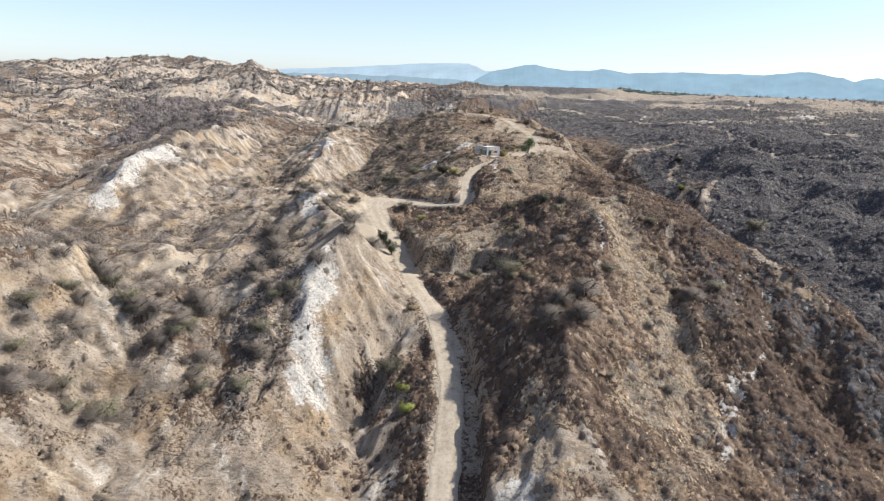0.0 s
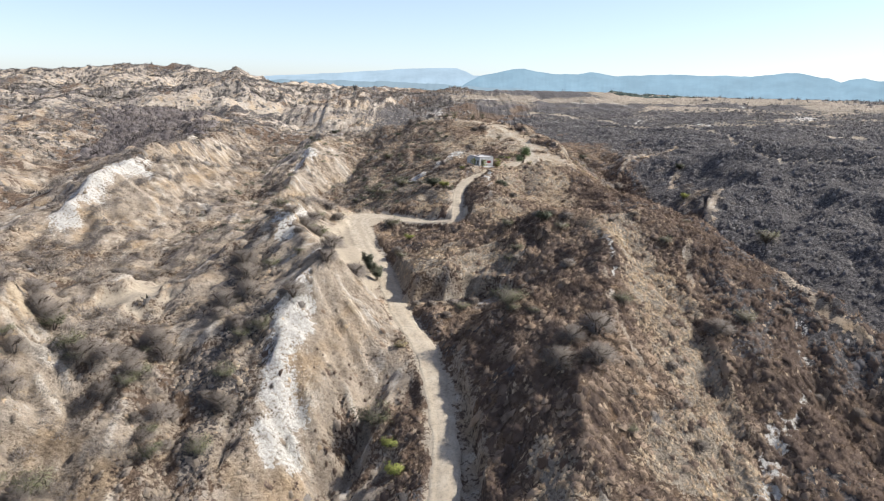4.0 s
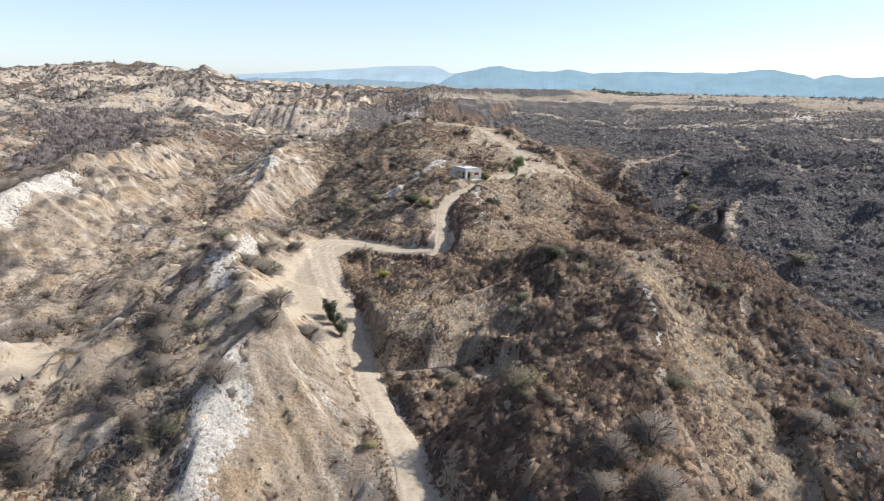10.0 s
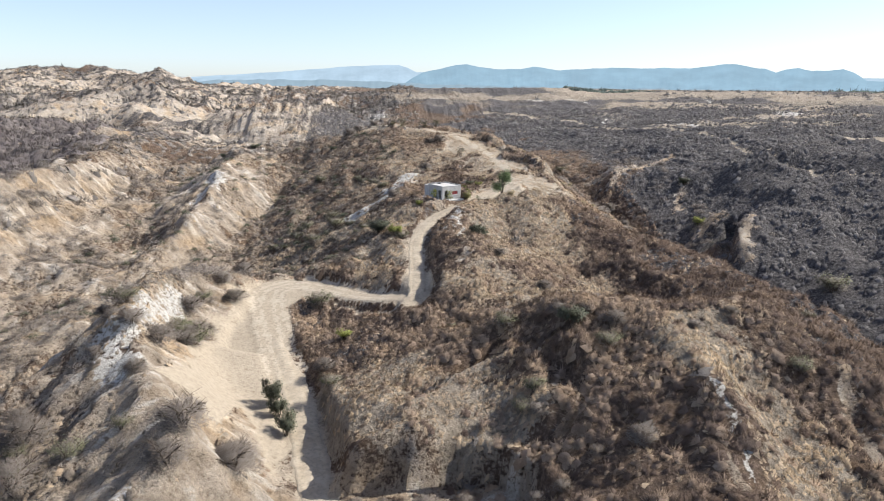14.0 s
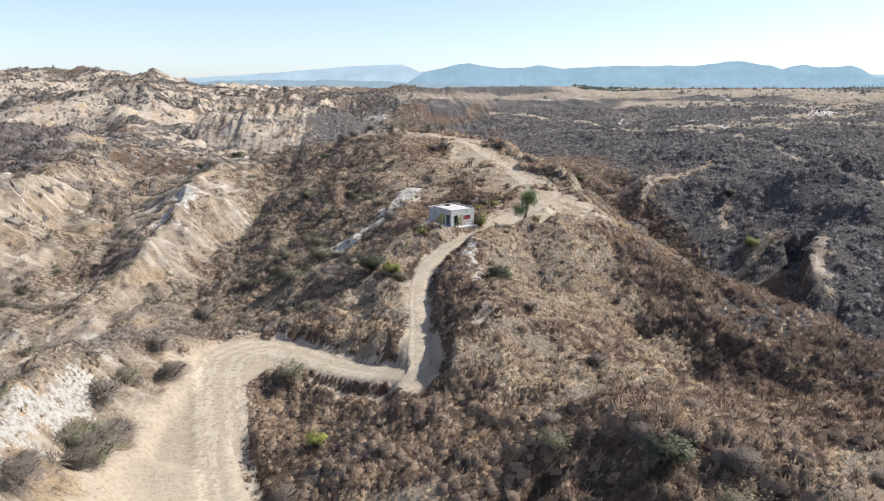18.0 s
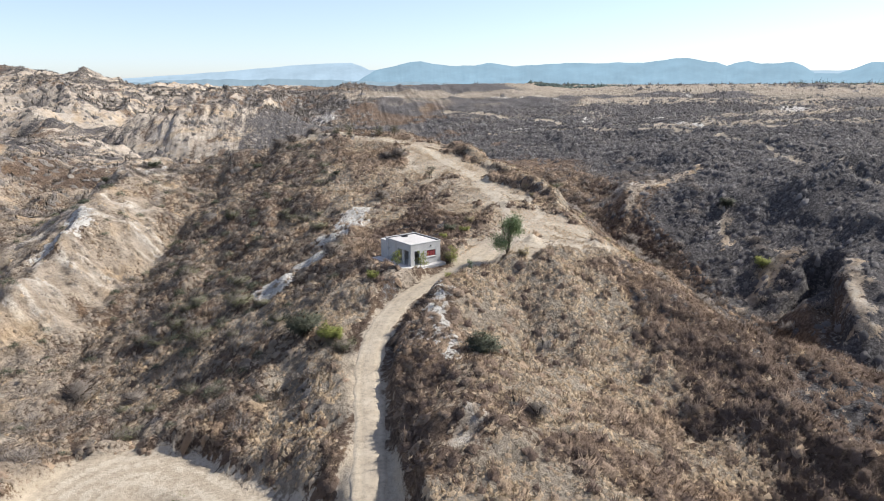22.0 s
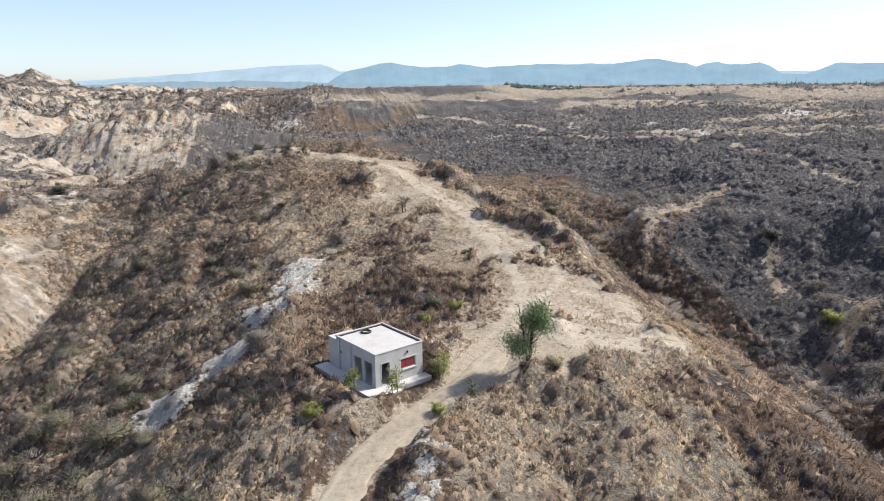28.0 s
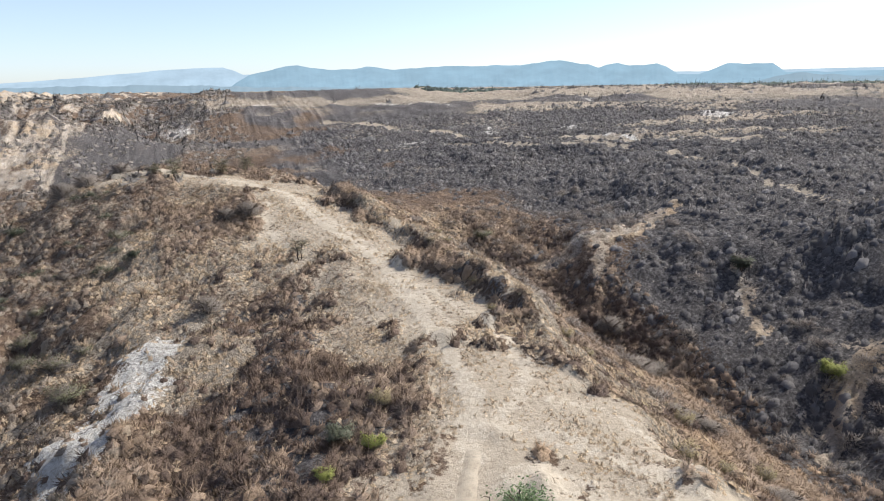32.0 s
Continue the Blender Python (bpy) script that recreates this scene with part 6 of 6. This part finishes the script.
def tree(x, y, tall, wide, seed, leaf, label, each, size=0.11, stems=2, thick=0.11, bare=0, clumps=0):
    rnd = random.Random(seed)
    t = tagged(new("tree"), label, "tree")
    t.matrix_world = pose(x, y, ground_z(x, y) - 0.05)
    trunks, limbs, tips = [], [], []
    for s in range(stems):
        a = 2 * math.pi * s / stems + 0.6
        foot = Vector((math.cos(a) * 0.16, math.sin(a) * 0.16, -0.2))
        head = Vector((math.cos(a) * wide * 0.28, math.sin(a) * wide * 0.28, tall * rnd.uniform(0.8, 0.95)))
        path = [foot.lerp(head, k / 5) + Vector((rnd.uniform(-1, 1), rnd.uniform(-1, 1), 0)) * 0.10 for k in range(6)]
        trunks.append(tube(path, [thick * (1 - 0.85 * k / 5) for k in range(6)], 7))
        for q in range(15):
            f = rnd.uniform(0.28, 1.0)
            start = foot.lerp(head, f)
            b = rnd.uniform(0, 2 * math.pi)
            reach = wide * (0.62 - 0.35 * abs(f - 0.5)) * rnd.uniform(0.5, 1.0)
            reach *= 0.45 if clumps else 1.0
            tip = start + Vector((math.cos(b) * reach, math.sin(b) * reach, tall * rnd.uniform(0.02, 0.16)))
            limbs.append(tube([start, start.lerp(tip, 0.5) + Vector((0, 0, 0.08)), tip], [thick * 0.35, thick * 0.22, thick * 0.08], 4))
            tips.append((start, tip))
    mesh_part("trunk", joined("trunk", trunks, BARK), t)
    mesh_part("woody_frame", joined("woody_frame", limbs, BARK), t)
    if clumps:
        tips = []
        for k in range(clumps):
            # a tall upper head and a lower bough beside it
            out = Vector((rnd.gauss(0, 1), rnd.gauss(0, 1), rnd.gauss(0, 1))).normalized() * rnd.random() ** 0.4
            if k % 3:
                c = Vector((0.13 * wide + out.x * wide * 0.36, -0.05 * wide + out.y * wide * 0.36, tall * (0.64 + 0.34 * out.z)))
            else:
                c = Vector((-0.30 * wide + out.x * wide * 0.32, -0.1 * wide + out.y * wide * 0.32, tall * (0.30 + 0.2 * out.z)))
            for _ in range(5):
                tips.append((c, c + Vector((rnd.gauss(0, 0.3), rnd.gauss(0, 0.3), rnd.gauss(0.05, 0.25)))))
    if each:
        mesh_part("crown", joined("crown", leaves(rnd, tips, each, wide * 0.12, size), leaf), t, "crown of dark glossy leaves")
    if bare:
        mesh_part("brush", joined("brush", twigs(rnd, tips, bare, wide * 0.3, 0.012), TWIG), t)
    return t


tree(28.4, 224.6, 5.2, 3.3, 3, LEAF_DARK, "leafy dark green tree with a low bough beside the dirt track", 26, 0.085, 3, clumps=75)
tree(22.4, 221.3, 1.9, 1.0, 4, LEAF_DARK, "small thin sapling at the track's edge", 14, 0.09, 1, 0.035)
tree(16.6, 222.9, 2.3, 1.1, 5, LEAF_LIME, "young yellow green tree in front of the house", 26, 0.08, 2, 0.04)
tree(13.2, 222.4, 2.2, 1.0, 6, LEAF_LIME, "young pale green tree beside the porch", 26, 0.08, 2, 0.04)
tree(20.9, 225.2, 2.7, 1.3, 7, LEAF_LIME, "thin yellowish tree at the house corner", 22, 0.08, 2, 0.05)
tree(26.8, 285.5, 3.0, 2.0, 8, LEAF_OLIVE, "small half bare tree on the grassy knoll", 14, 0.08, 2, 0.09, 6)
tree(11.1, 334.5, 3.4, 2.6, 9, LEAF_OLIVE, "spreading thorn tree on the brow of the knoll", 22, 0.09, 3, 0.10, 6)
tree(19.4, 336, 3.0, 2.4, 10, LEAF_OLIVE, "spreading thorn tree on the brow of the knoll", 18, 0.09, 3, 0.09, 6)
tree(23.8, 337, 2.9, 2.4, 11, LEAF_OLIVE, "spreading thorn tree on the brow of the knoll", 18, 0.09, 3, 0.09, 6)
tree(7.5, 337, 2.6, 2.0, 12, LEAF_OLIVE, "low thorn tree on the brow of the knoll", 16, 0.09, 3, 0.08, 6)


# ---------------------------------------------------------------- trees and thickets too far to pick apart
x, y = scatter(30000, -800, 1300, 380, 2000, lambda x, y: 0.75 * smooth(-0.15, 0.35, fbm(x, y, 120, 3, 95)) * smooth(2600, 600, y) + 0.05)
s = (0.7 + 2.0 * rng.random(len(x)) ** 3) * (1 + np.hypot(x, y) * 0.0005)
tufts("distant_thicket", x, y, s, s * rng.uniform(0.8, 1.4, len(x)), SCRUB, "scattered dark thorn trees on the far plateau", "thicket", 6, 6, 0.2)
x, y = scatter(9000, -260, -90, 320, 490, lambda x, y: smooth(34, 14, np.abs(x + 136 + 0.3 * (y - 360)) + 14 * fbm(x, y, 24, 3, 96)))
s = rng.uniform(1.2, 2.8, len(x))
mounds("ridge_thicket", x, y, s, s * rng.uniform(0.6, 1.1, len(x)), PURPLE, "dense purple grey thorn thicket along a ridge", "thicket", 6, 9)
x, y = scatter(3500, 700, 2300, 800, 1900, lambda x, y: smooth(0.80, 0.95, np.sin(y * 0.021 + 0.002 * x + 0.6)) * smooth(-0.4, 0.1, fbm(x, y, 300, 2, 97)))
s = rng.uniform(2.5, 5.0, len(x))
tufts("distant_treeline", x, y, s, s * rng.uniform(0.9, 1.6, len(x)), FAR_GREEN, "dark green lines of trees between far fields", "trees", 6, 5, 0.3)

turn = rng.uniform(radians(36), radians(56), 420)
away_d = rng.uniform(1250, 1500, 420) + 60 * np.sin(turn * 40)
x, y = away_d * np.sin(turn), 150 + away_d * np.cos(turn)
s = rng.uniform(4.0, 7.5, len(x))
mounds("distant_treeline", x, y, s, s * rng.uniform(1.0, 1.8, len(x)), FAR_GREEN, "dark green belt of trees on the far plain", "trees", 7, 2)
x, y = rng.uniform(205, 300, 130), rng.uniform(800, 830, 130)
s = rng.uniform(1.8, 3.6, len(x))
mounds("distant_wood", x, y, s, s * rng.uniform(0.9, 1.4, len(x)), FAR_GREEN, "small dark wood on the far brow", "trees", 7, 2)
